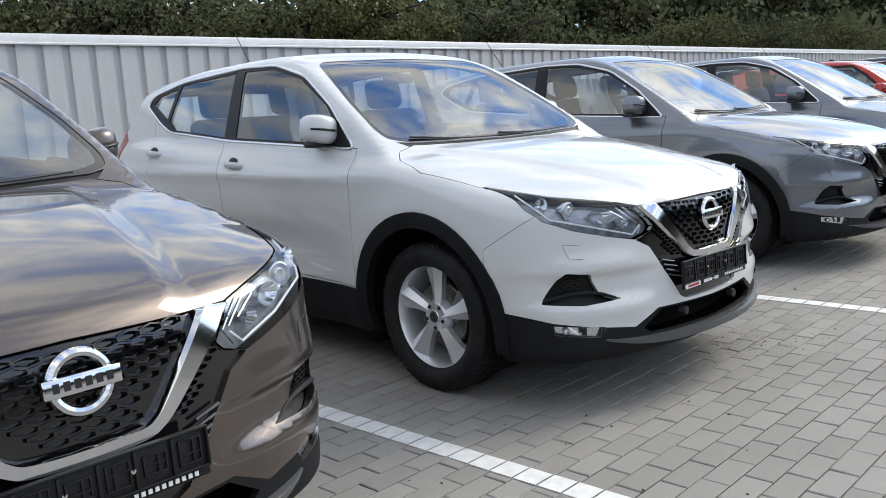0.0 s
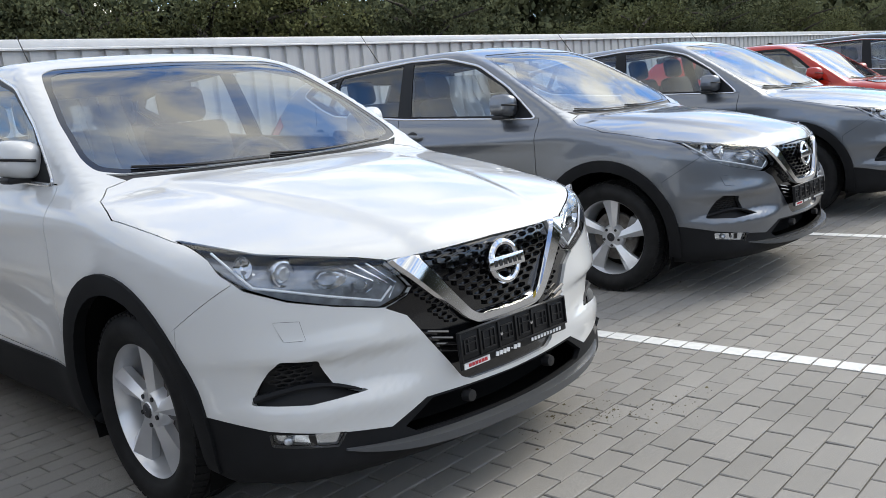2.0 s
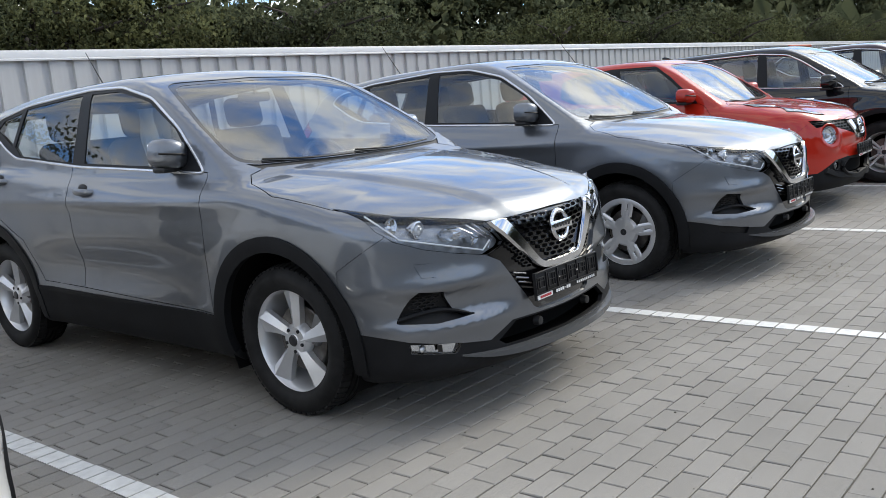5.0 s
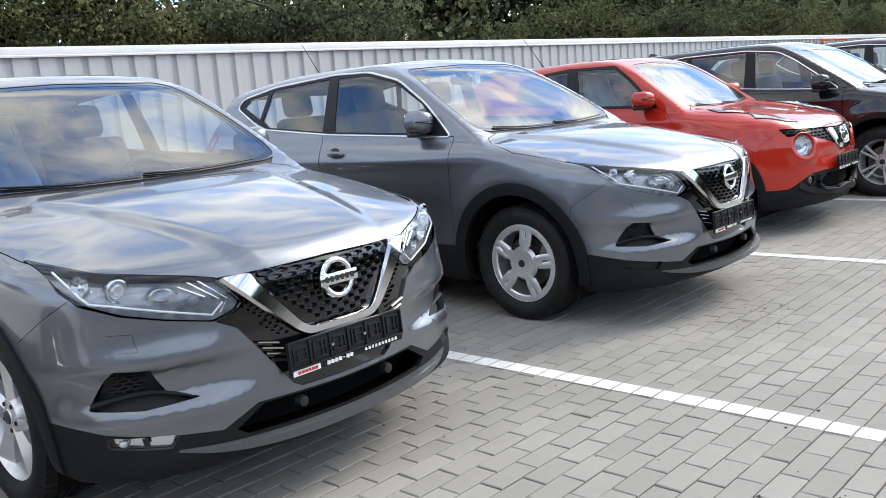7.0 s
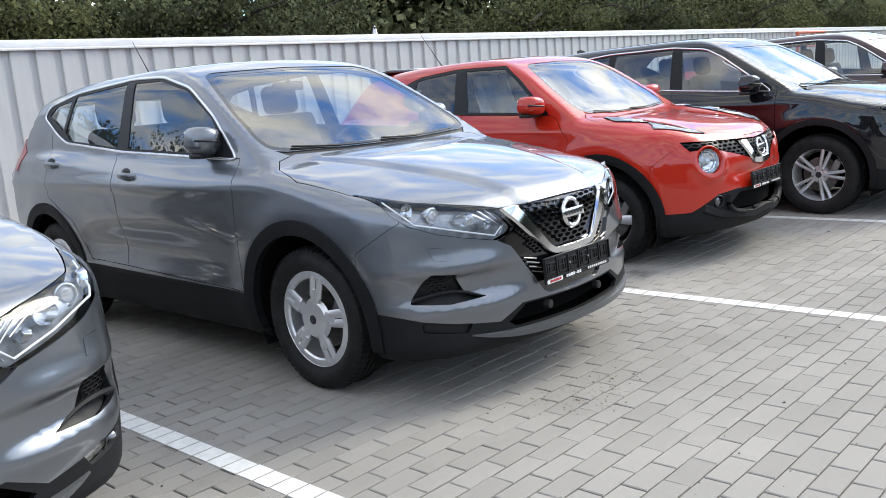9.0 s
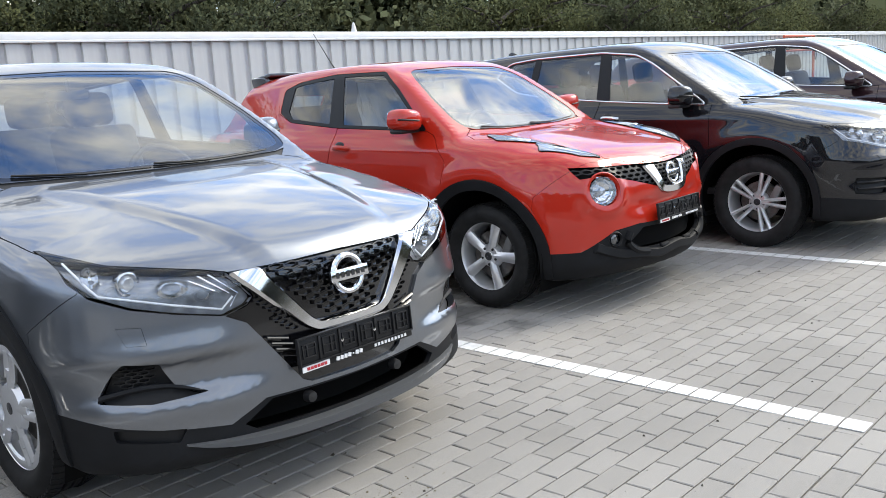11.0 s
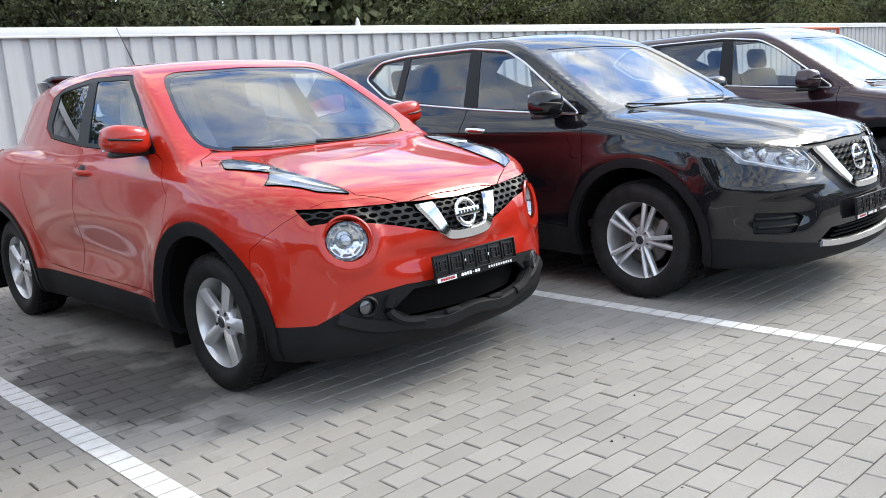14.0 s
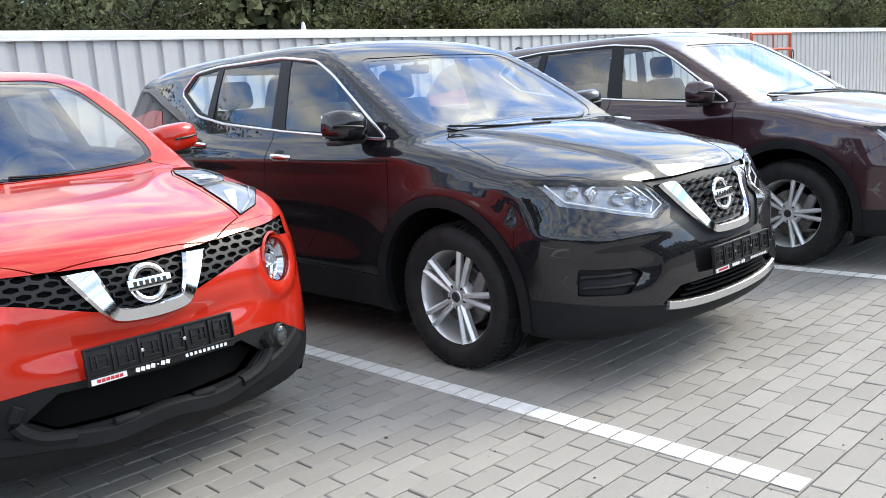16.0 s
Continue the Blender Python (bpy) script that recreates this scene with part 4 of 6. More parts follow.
def base_car(name, m, spec, paint, mats):
    """Skin panels, glass, arches, wheels, lamps and cabin shared by the three models."""
    sh = Shell(m)
    F = sh.field
    front_box = dict(high=(9, 0.85, 9))
    flank = dict(low=(0.35, 0.3, 0))
    for tag, poly in spec["front"]:
        sh.cut("front", poly, tag, of=("body", "mask", "lower") if tag in ("fog", "vent", "intake") else ("body",), **front_box)
    for tag, poly in spec.get("top", ()):
        sh.cut("top", poly, tag, low=(-1, -1, 0.6))
    sh.cut("top", spec["hood"], "hood", low=(-1, -1, 0.7), high=(9, 1.9, 1.3))
    sh.cut("front", spec["screen"], "screen", low=(-1, 1.02, 1.0), high=(9, 2.4, 1.75))
    zs = [z for _, z in spec["screen"]]
    zm = (min(zs) + max(zs)) / 2
    sh.cut("front", [(x * 0.965, zm + (z - zm) * 0.925) for x, z in spec["screen"]], "screen_clear", of=("screen",), low=(-1, 1.02, 1.0), high=(9, 2.4, 1.75))
    sh.cut("front", spec["cowl"], "cowl", low=(-1, 0.98, 1.0), high=(9, 1.75, 1.25))
    sh.cut("side", spec["opening"], "pillar", low=(0.5, 1.2, 0.9))
    for tag, poly in spec["windows"]:
        sh.cut("side", poly, tag, of=("pillar",), low=(0.5, 1.2, 0.9))
    r = m["arch"]
    for h in m["hubs"]:
        c = m["wheel"] + 0.005
        lip = spec["lip"]
        ring = circle(h, c, r + lip, 26, -12, 192)
        sh.cut("side", ring, "arch_cladding", of=("body", "lower", "sill"), **dict(low=(0.55, 0.2, 0)))
        sh.cut("side", circle(h, c, r, 26, -30, 210), "gone", of=("body", "lower", "sill", "arch_cladding"), low=(0.45, 0.2, 0))
        sh.cut("side", [(h - r * 0.86, 0.0), (h + r * 0.86, 0.0), (h + r * 0.86, 0.2), (h - r * 0.86, 0.2)], "gone", of=("body", "lower", "sill", "arch_cladding"), low=(0.45, 0.2, 0))
    a, b = m["hubs"]
    z0, z1 = spec["sill"]
    sh.cut("side", [(a + r * 0.7, 0.05), (b - r * 0.7, 0.05), (b - r * 0.7, z1), (a + r * 0.7, z0)], "sill", of=("body",), low=(0.3, 0.2, 0))
    for tag, poly in spec["doors"]:
        sh.cut("side", poly, tag, low=(0.55, 0.9, 0.2))
    sh.cut("side", spec["bumper"], "front_bumper", high=(9, 0.9, 9))
    sh.cut("side", spec["tail_lamp"], "tail_lamp", low=(0.35, 3.3, 0.6))
    sh.cut("front", spec["rear_glass"], "rear_glass", low=(-1, 3.3, 1.0))
    sh.settle()
    car = new(name)
    whole("body", sh.take("body", gap=0.001, skirt=0.03), paint, car, "painted body shell")
    # near-black sheet below the panels; its colour stands for shade in the gaps
    lining = whole("lining", sh.take("body", "hood", "front_door", "rear_door", "front_bumper", "sill", "lower", "cowl", "pillar", "mask", out=-0.024, skirt=0), mats["lining"], car, "dark inner lining of the body, standing for shade in the panel gaps")
    whole("bonnet", sh.take("hood", gap=0.0035, skirt=0.02), paint, car, "painted bonnet")
    whole("front_bumper", sh.take("front_bumper", gap=0.0010, skirt=0.03), paint, car, "painted front bumper")
    pair("front_door", sh.take("front_door", gap=0.003, skirt=0.02), paint, car, "painted front door panel")
    pair("rear_door", sh.take("rear_door", gap=0.003, skirt=0.02), paint, car, "painted rear door panel")
    pane = whole("windscreen", sh.take("screen_clear", out=-0.004, skirt=0), mats["screen"], car, "clear curved windscreen")
    whole("black_edge", sh.take("screen", out=-0.003, skirt=0.006), mats["gloss"], pane, "black printed edge of the windscreen")
    whole("cowl", sh.take("cowl", out=-0.006, skirt=0.01), mats["trim"], car, "black plastic cowl")
    pair("window_frame", sh.take("pillar", out=-0.002, skirt=0.012), mats["pillar"], car, "black window frame and pillars")
    for tag, _ in spec["windows"]:
        pair(tag, sh.take(tag, out=-0.006, skirt=0), mats["tinted"] if tag != "front_window" and spec.get("tint") else mats["glass"], car, "side window glass")
    whole("rear_window", sh.take("rear_glass", out=-0.004, skirt=0), mats["glass"], car)
    pair("tail_lamp", sh.take("tail_lamp", out=0.004, skirt=0.02), mats["tail"], car, "red tail lamp")
    pair("sill", sh.take("sill", out=0.006, skirt=0.03), mats["cladding"], car, "black plastic sill")
    arch = sh.take("arch_cladding", out=spec["proud"], skirt=0.045)
    for k, h in enumerate(m["hubs"]):
        p, f, n = arch
        keep = [g for g in f if abs(p[list(g)].mean(0)[1] - h) < 1.0]
        ids = sorted({i for g in keep for i in g})
        at = {q: i for i, q in enumerate(ids)}
        pair("wheel_arch", (p[ids], [tuple(at[i] for i in g) for g in keep], n[ids]), mats["cladding"], car, "black plastic wheel arch trim")
    for s in (-1, 1):
        for h in m["hubs"]:
            bm = lathe([(r + 0.02, -0.12), (r + 0.03, 0.42), (0.0, 0.43)], 24, pose(s * 0.74, h, m["wheel"] + 0.005, 0, 0, 180 if s > 0 else 0), 230, -25)
            part("wheel_well", bm, mats["lining"], car, "dark wheel well")
            wheel(car, s * (m["track"] - 0.012), h, m["wheel"], spec["rim"], spec["rim_radius"], mats)
    bm = box((0, m["length"] / 2, 0.25), (1.3, m["length"] - 0.9, 0.08), 0.02)
    for y in (0.6, 1.5, 2.5, 3.4):
        add_box(bm, (0.1, y, 0.21), (0.5, 0.3, 0.06), 0.02)
    part("underbody", bm, mats["lining"], car, "dark underbody")
    whole("lower_bumper", sh.take("lower", out=spec.get("lower_out", 0.0), skirt=0.02), mats["cladding"], car, "black plastic lower bumper")
    return sh, F, car


def head_lamp(sh, car, tag, mats, bulbs, bowls, strip, arrows, depth=0.038):
    """A clear lens over a dark housing with projector, chrome bowls, a white strip and arrow-shaped bars."""
    F = sh.field
    hs = pair("head_lamp", sh.take(tag, out=-depth, gap=0.001, skirt=-(depth - 0.002)), mats["lamp_inner"], car, "clear head lamp with dark and chrome inside")
    ls = pair("lens", sh.take(tag, out=0.002, gap=0.001, skirt=0.0), mats["lamp_glass"], None)
    for i, s in enumerate((1, -1)):
        ls[i].parent = hs[i]
        for x, z, r in bulbs:
            q = nose_at(F, x, z)
            m = pose(s * x, q.y + 0.03 + r * 0.3, z, 0, 0, -90)
            part("bulb_lens", lathe([(0.001, r * 0.45), (r * 0.5, r * 0.40), (r * 0.72, r * 0.15), (r * 0.78, -0.0)], 24, m), mats["bulb"], hs[i], "round projector lens")
            part("lens_ring", lathe([(r * 0.78, 0.0), (r * 0.92, r * 0.30), (r * 1.05, r * 0.25), (r * 1.08, 0.0), (r * 0.95, -r * 0.8)], 24, m), mats["chrome_satin"], hs[i], "silver ring round the projector")
        for x, z, w, h in bowls:
            q = nose_at(F, x, z)
            bm = lathe([(1.0, 0.0), (0.93, -0.006), (0.72, -0.024), (0.40, -0.034), (0.02, -0.037)], 20)
            bm.transform(Matrix.Translation((s * x, q.y + 0.012, z)) @ Matrix.Rotation(radians(-90 + s * 25), 4, "Z") @ Matrix.Diagonal((1, w, h, 1)))
            part("reflector", bm, mats["chrome"], hs[i], "silver reflector bowl")
        line = []
        for x, z in strip:
            q = nose_at(F, x, z)
            line.append((s * x, q.y + 0.012, z))
        part("light_strip", tube(line, 0.0038, 6), mats["strip"], hs[i], "white daytime light strip")
        for k, bar in enumerate(arrows):
            pts = [nose_at(F, x, z) for x, z in bar]
            part("arrow_bar", tube([(s * p.x, p.y + 0.018 + 0.004 * k, p.z) for p in pts], 0.0045, 6, False, 0.7), mats["chrome_satin"], hs[i], "silver arrow-shaped bar")
    return hs


def side_fins(F, car, fins, mats, name="fin"):
    for s in (-1, 1):
        for (x0, z0), (x1, z1) in fins:
            p, q = nose_at(F, x0, z0), nose_at(F, x1, z1)
            part(name, tube([(s * p.x, p.y - 0.004, p.z), (s * q.x, q.y - 0.004, q.z)], 0.006, 6, False, 0.8), mats["gloss"], car)


def qashqai(name, paint, mats, style="five"):
    m = QASHQAI
    spec = dict(
        front=[("lamp", rounded([(0.820, 0.928), (0.724, 0.884), (0.50, 0.842), (0.42, 0.822), (0.357, 0.735), (0.380, 0.712), (0.455, 0.690), (0.60, 0.722), (0.71, 0.753), (0.795, 0.795), (0.826, 0.845)], 0.008, 2)),
               ("mask", [(-0.1, 0.828), (0.27, 0.820), (0.418, 0.820), (0.355, 0.735), (0.378, 0.710), (0.453, 0.688), (0.39, 0.655), (0.225, 0.425), (0.19, 0.408), (-0.1, 0.404)]),
               ("lower", [(-0.1, 0.388), (0.36, 0.395), (0.48, 0.335), (0.65, 0.358), (0.79, 0.388), (0.88, 0.425), (1.0, 0.43), (1.0, 0.05), (-0.1, 0.05)]),
               ("vent", rounded([(0.81, 0.465), (0.755, 0.588), (0.66, 0.575), (0.615, 0.49), (0.53, 0.462), (0.69, 0.452)], 0.008, 2)),
               ("fog", rounded([(0.79, 0.378), (0.61, 0.355), (0.635, 0.315), (0.785, 0.338)], 0.006, 2)),
               ("intake", [(-0.1, 0.385), (0.34, 0.388), (0.44, 0.325), (0.40, 0.298), (-0.1, 0.290)]),
               ("washer", [(0.75, 0.70), (0.69, 0.694), (0.685, 0.64), (0.735, 0.643)])],
        hood=[(-0.1, 0.0), (0.31, 0.0), (0.44, 0.085), (0.60, 0.19), (0.735, 0.29), (0.825, 0.56), (0.845, 0.75), (0.858, 0.92), (0.80, 1.12), (0.735, 1.20), (0.62, 1.225), (0.30, 1.18), (-0.1, 1.165)],
        screen=rounded([(-0.1, 1.092), (0.33, 1.097), (0.64, 1.105), (0.725, 1.125), (0.74, 1.17), (0.705, 1.31), (0.635, 1.46), (0.595, 1.515), (0.53, 1.535), (-0.1, 1.552)], 0.025, 3),
        cowl=[(-0.1, 1.06), (0.30, 1.06), (0.62, 1.065), (0.70, 1.112), (0.64, 1.103), (0.33, 1.095), (-0.1, 1.090)],
        opening=rounded([(1.41, 1.085), (2.58, 1.135), (3.36, 1.195), (3.52, 1.25), (3.78, 1.37), (3.70, 1.44), (3.30, 1.505), (2.60, 1.545), (2.25, 1.535), (1.93, 1.46), (1.66, 1.30)], 0.05, 3),
        windows=[("front_window", [(1.595, 1.115), (2.52, 1.152), (2.56, 1.522), (2.28, 1.517), (1.965, 1.445), (1.70, 1.300), (1.625, 1.23)]),
                 ("back_window", [(2.65, 1.158), (3.32, 1.210), (3.41, 1.265), (3.33, 1.483), (2.66, 1.523)]),
                 ("quarter_window", [(3.45, 1.27), (3.70, 1.375), (3.62, 1.43), (3.38, 1.465)])],
        doors=[("front_door", [(1.395, 1.09), (1.39, 0.43), (2.585, 0.47), (2.60, 0.85), (2.64, 1.145), (2.0, 1.12)]),
               ("rear_door", [(2.585, 0.47), (3.02, 0.48), (3.18, 0.72), (3.48, 0.86), (3.62, 1.28), (3.36, 1.20), (2.64, 1.145), (2.60, 0.85)])],
        bumper=[(-0.2, 1.0), (0.30, 1.0), (0.33, 0.812), (0.52, 0.685), (0.56, 0.05), (-0.2, 0.05)],
        tail_lamp=[(4.06, 1.02), (4.02, 1.15), (4.10, 1.23), (4.32, 1.20), (4.32, 1.02)], rear_glass=[(-0.1, 1.16), (0.58, 1.18), (0.52, 1.44), (-0.1, 1.47)],
        sill=(0.42, 0.455), lip=0.068, proud=0.010, rim=style, rim_radius=0.243)
    sh, F, car = base_car(name, m, spec, paint, mats)
    head_lamp(sh, car, "lamp", mats, [(0.685, 0.825, 0.036)], [(0.585, 0.800, 0.050, 0.032), (0.772, 0.855, 0.026, 0.034), (0.50, 0.762, 0.030, 0.022)], [(0.80, 0.895), (0.785, 0.825), (0.77, 0.800), (0.60, 0.750), (0.455, 0.710), (0.415, 0.745)],
              [[(0.47, 0.822), (0.395, 0.752), (0.425, 0.712)], [(0.50, 0.822), (0.42, 0.755)], [(0.53, 0.812), (0.46, 0.768)]])
    whole("grille_panel", sh.take("mask", out=-0.012, skirt=0.03), mats["gloss"], car, "gloss black grille surround")
    pair("washer_cover", sh.take("washer", out=0.0025, gap=0.0, skirt=0.004), paint, car, "small square washer cover")
    pair("vent", sh.take("vent", out=-0.035, skirt=0.0), mats["holder"], car, "black side vent in the bumper")
    whole("intake", sh.take("intake", out=-0.11, skirt=0.0), mats["lining"], car, "dark lower air intake")
    for s in (-1, 1):
        a = [nose_at(F, x, z) for x, z in ((0.80, 0.478), (0.70, 0.500), (0.62, 0.492), (0.545, 0.465))]
        part("vent_blade", tube(soft_line([(s * p.x, p.y + 0.006, p.z) for p in a], 4), [0.014, 0.015, 0.015, 0.015, 0.015, 0.015, 0.014, 0.013, 0.012, 0.011, 0.009, 0.007, 0.004], 6, False, 0.7), mats["cladding"], car, "black blade across the vent")
    cells = [(0.66, 0.50), (0.75, 0.50), (0.755, 0.575), (0.67, 0.565)]
    for s in (1, -1):
        bm = honeycomb(F, cells, 0.030, 0.016, 0.005, -0.012, 0.02)
        if s < 0:
            bm.transform(Matrix.Diagonal((-1, 1, 1, 1)))
        part("vent_mesh", bm, mats["holder"], car, "fine black honeycomb mesh")
    if style == "cover":
        fog = pair("fog_cover", sh.take("fog", out=-0.02, skirt=0.0), mats["holder"], car, "black mesh blank in place of a fog lamp")
    else:
        back = pair("fog_lamp", sh.take("fog", out=-0.025, skirt=0.0), mats["chrome"], car, "small clear fog lamp")
        lens = pair("fog_lens", sh.take("fog", out=0.0, skirt=0.0), mats["lamp_glass"], None)
        for i, s in enumerate((1, -1)):
            lens[i].parent = back[i]
            q = nose_at(F, 0.745, 0.352)
            part("fog_bulb", add_ball(bmesh.new(), (s * 0.745, q.y + 0.018, 0.352), (0.018, 0.012, 0.014)), mats["bulb"], back[i])
            q = nose_at(F, 0.69, 0.348)
            part("fog_divider", box((s * 0.70, q.y + 0.004, 0.350), (0.004, 0.02, 0.034), 0, (0, s * 20, -s * 35)), mats["trim"], back[i])
    # chrome band in a V, honeycomb between its arms
    line = smooth2([(0.405, 0.865), (0.36, 0.812), (0.295, 0.738), (0.205, 0.640), (0.165, 0.605), (0.12, 0.590), (0.0, 0.587), (-0.12, 0.590), (-0.165, 0.605), (-0.205, 0.640), (-0.295, 0.738), (-0.36, 0.812), (-0.405, 0.865)], 4)
    wid = [0.019 + 0.021 * max(0, (z - 0.60) / 0.21) for _, z in line]
    part("grille_band", ribbon(F, line, wid, 0.016, 0.02, top=0.823), mats["chrome"], car, "broad chrome V band round the grille")
    part("grille_mesh", honeycomb(F, [(-0.285, 0.815), (-0.11, 0.625), (0.11, 0.625), (0.285, 0.815)], 0.056, 0.026, 0.008, 0.003, 0.012, 0.05), mats["gloss"], car, "black honeycomb grille mesh")
    side_fins(F, car, [((0.262 - 0.013 * k, 0.575 - 0.022 * k), (0.335 - 0.013 * k, 0.592 - 0.022 * k)) for k in range(4)], mats)
    for s in (-1, 1):
        bm = honeycomb(F, [(0.412, 0.808), (0.372, 0.800), (0.215, 0.605), (0.250, 0.590), (0.345, 0.715)], 0.036, 0.019, 0.006, 0.002, 0.012)
        if s < 0:
            bm.transform(Matrix.Diagonal((-1, 1, 1, 1)))
        part("side_mesh", bm, mats["gloss"], car, "strip of black mesh beside the chrome band")
    q = nose_at(F, 0, 0.745)
    emblem(car, (0, q.y - 0.018, 0.745), -8, mats)
    plate_holder(car, nose_at(F, 0, 0.5).y - 0.022, 0.515, -3, mats)
    # grey skid lip under the bumper
    line = [(x, 0.268 + 0.035 * (abs(x) / 0.62) ** 4) for x in np.linspace(-0.62, 0.62, 31)]
    part("bumper_lip", ribbon(F, line, [0.004 + 0.015 * (1 - (abs(x) / 0.62) ** 4) for x, _ in line], [0.036 - 0.03 * (abs(x) / 0.62) ** 6 for x, _ in line], 0.02), mats["lip"], car, "satin grey lip along the lower bumper")
    for s in (-1, 1):
        part("tow_cover", lathe([(0.001, -0.03), (0.018, -0.028), (0.022, 0.0)], 16, pose(s * 0.20, nose_at(F, 0.2, 0.36).y + 0.02, 0.355, 0, 0, 90)), mats["trim"], car)
    strip = frame_strip(F, spec["opening"], 0.0085, 0.006)
    other = mirrored_bm(strip)
    part("window_strip", strip, mats["bright"], car, "bright strip round the side windows")
    part("window_strip", other, mats["bright"], car, "bright strip round the side windows")
    door_handle(car, F, 2.44, 1.005, paint, mats)
    door_handle(car, F, 3.46, 1.065, paint, mats)
    for s in (-1, 1):
        mirror(car, s, 0.768, 1.66, 1.185, paint, mats, 0.172, 0.142)
    wipers(car, F, mats, [[(0.58, 1.112), (0.25, 1.101), (-0.02, 1.112)], [(-0.05, 1.097), (-0.32, 1.102), (-0.60, 1.124)]])
    q = top_at(F, 0, 3.55)
    part("aerial", tube([(0, 3.55, q.z - 0.01), (0, 3.60, q.z + 0.06), (0, 3.78, q.z + 0.30)], [0.008, 0.005, 0.0025], 6), mats["trim"], car, "thin black roof aerial")
    cabin(car, m, mats, 1.12, 1.60)
    return car


def xtrail(name, paint, mats):
    m = XTRAIL
    spec = dict(
        front=[("lamp", rounded([(0.865, 0.912), (0.67, 0.890), (0.47, 0.862), (0.43, 0.835), (0.36, 0.752), (0.47, 0.708), (0.62, 0.742), (0.84, 0.80)], 0.012, 2)),
               ("mask", [(-0.1, 0.872), (0.26, 0.862), (0.455, 0.864), (0.355, 0.752), (0.40, 0.70), (0.27, 0.575), (-0.1, 0.565)]),
               ("lower", [(-0.1, 0.335), (0.48, 0.335), (0.54, 0.35), (0.70, 0.372), (0.88, 0.40), (1.0, 0.40), (1.0, 0.05), (-0.1, 0.05)]),
               ("intake", [(-0.1, 0.425), (0.42, 0.415), (0.52, 0.352), (0.48, 0.340), (-0.1, 0.340)]),
               ("vent", rounded([(0.83, 0.54), (0.84, 0.43), (0.68, 0.425), (0.60, 0.50), (0.64, 0.525)], 0.008, 2)),
               ("washer", [(0.70, 0.69), (0.635, 0.685), (0.63, 0.64), (0.69, 0.64)])],
        hood=[(-0.1, 0.05), (0.24, 0.05), (0.46, 0.190), (0.67, 0.300), (0.80, 0.45), (0.82, 0.70), (0.75, 1.00), (0.70, 1.12), (0.61, 1.20), (0.30, 1.17), (-0.1, 1.155)],
        screen=rounded([(-0.1, 1.100), (0.33, 1.102), (0.60, 1.106), (0.685, 1.14), (0.695, 1.20), (0.65, 1.37), (0.59, 1.475), (0.53, 1.500), (-0.1, 1.510)], 0.025, 3),
        cowl=[(-0.1, 1.07), (0.30, 1.07), (0.60, 1.075), (0.60, 1.104), (0.33, 1.100), (-0.1, 1.098)],
        opening=rounded([(1.38, 1.085), (1.87, 1.112), (2.27, 1.138), (2.90, 1.19), (3.26, 1.245), (3.56, 1.395), (3.40, 1.515), (3.10, 1.54), (2.40, 1.545), (2.05, 1.505), (1.88, 1.42), (1.66, 1.275)], 0.05, 3),
        windows=[("front_window", [(1.55, 1.112), (2.25, 1.148), (2.30, 1.522), (2.045, 1.487), (1.91, 1.428), (1.67, 1.265), (1.56, 1.17)]),
                 ("back_window", [(2.38, 1.157), (3.06, 1.22), (3.03, 1.522), (2.40, 1.527)]),
                 ("quarter_window", [(3.14, 1.242), (3.26, 1.272), (3.50, 1.395), (3.37, 1.500), (3.10, 1.521)])],
        doors=[("front_door", [(1.335, 1.09), (1.335, 0.40), (2.42, 0.43), (2.40, 0.85), (2.34, 1.148), (1.9, 1.12)]),
               ("rear_door", [(2.42, 0.43), (3.12, 0.45), (3.25, 0.72), (3.46, 0.88), (3.52, 1.10), (3.30, 1.26), (3.08, 1.21), (2.34, 1.148), (2.40, 0.85)])],
        bumper=[(-0.2, 1.0), (0.36, 1.0), (0.40, 0.80), (0.55, 0.70), (0.60, 0.05), (-0.2, 0.05)],
        tail_lamp=[(3.80, 1.17), (3.87, 1.29), (4.05, 1.30), (4.66, 1.22), (4.70, 1.06), (4.05, 1.13)], rear_glass=[(-0.1, 1.20), (0.60, 1.22), (0.54, 1.54), (-0.1, 1.56)],
        sill=(0.395, 0.43), lip=0.052, proud=0.010, rim="ten", rim_radius=0.238)
    sh, F, car = base_car(name, m, spec, paint, mats)
    head_lamp(sh, car, "lamp", mats, [(0.69, 0.832, 0.034)], [(0.585, 0.810, 0.050, 0.034), (0.775, 0.855, 0.030, 0.030), (0.50, 0.785, 0.030, 0.028)], [(0.835, 0.885), (0.81, 0.815), (0.62, 0.757), (0.475, 0.724), (0.395, 0.760), (0.445, 0.830)],
              [[(0.50, 0.845), (0.43, 0.775), (0.47, 0.735)], [(0.54, 0.850), (0.46, 0.785)]])
    whole("grille_panel", sh.take("mask", out=-0.012, skirt=0.03), mats["pillar"], car, "black grille surround")
    pair("washer_cover", sh.take("washer", out=0.0025, gap=0.0, skirt=0.004), paint, car, "small washer cover")
    pair("vent", sh.take("vent", out=-0.03, skirt=0.0), mats["holder"], car, "black blank vent in the bumper")
    whole("intake", sh.take("intake", out=-0.11, skirt=0.0), mats["lining"], car, "dark lower air intake")
    for s in (-1, 1):
        for z in (0.505, 0.462):
            a = [nose_at(F, x, z) for x in (0.825, 0.74, 0.65)]
            part("vent_blade", tube([(s * p.x, p.y + 0.008, p.z) for p in a], 0.013, 6, False, 0.7), mats["cladding"], car)
    for k in range(3):
        z = 0.365 + 0.02 * k
        line = [(x, z) for x in np.linspace(-0.40 + 0.03 * k, 0.40 - 0.03 * k, 13)]
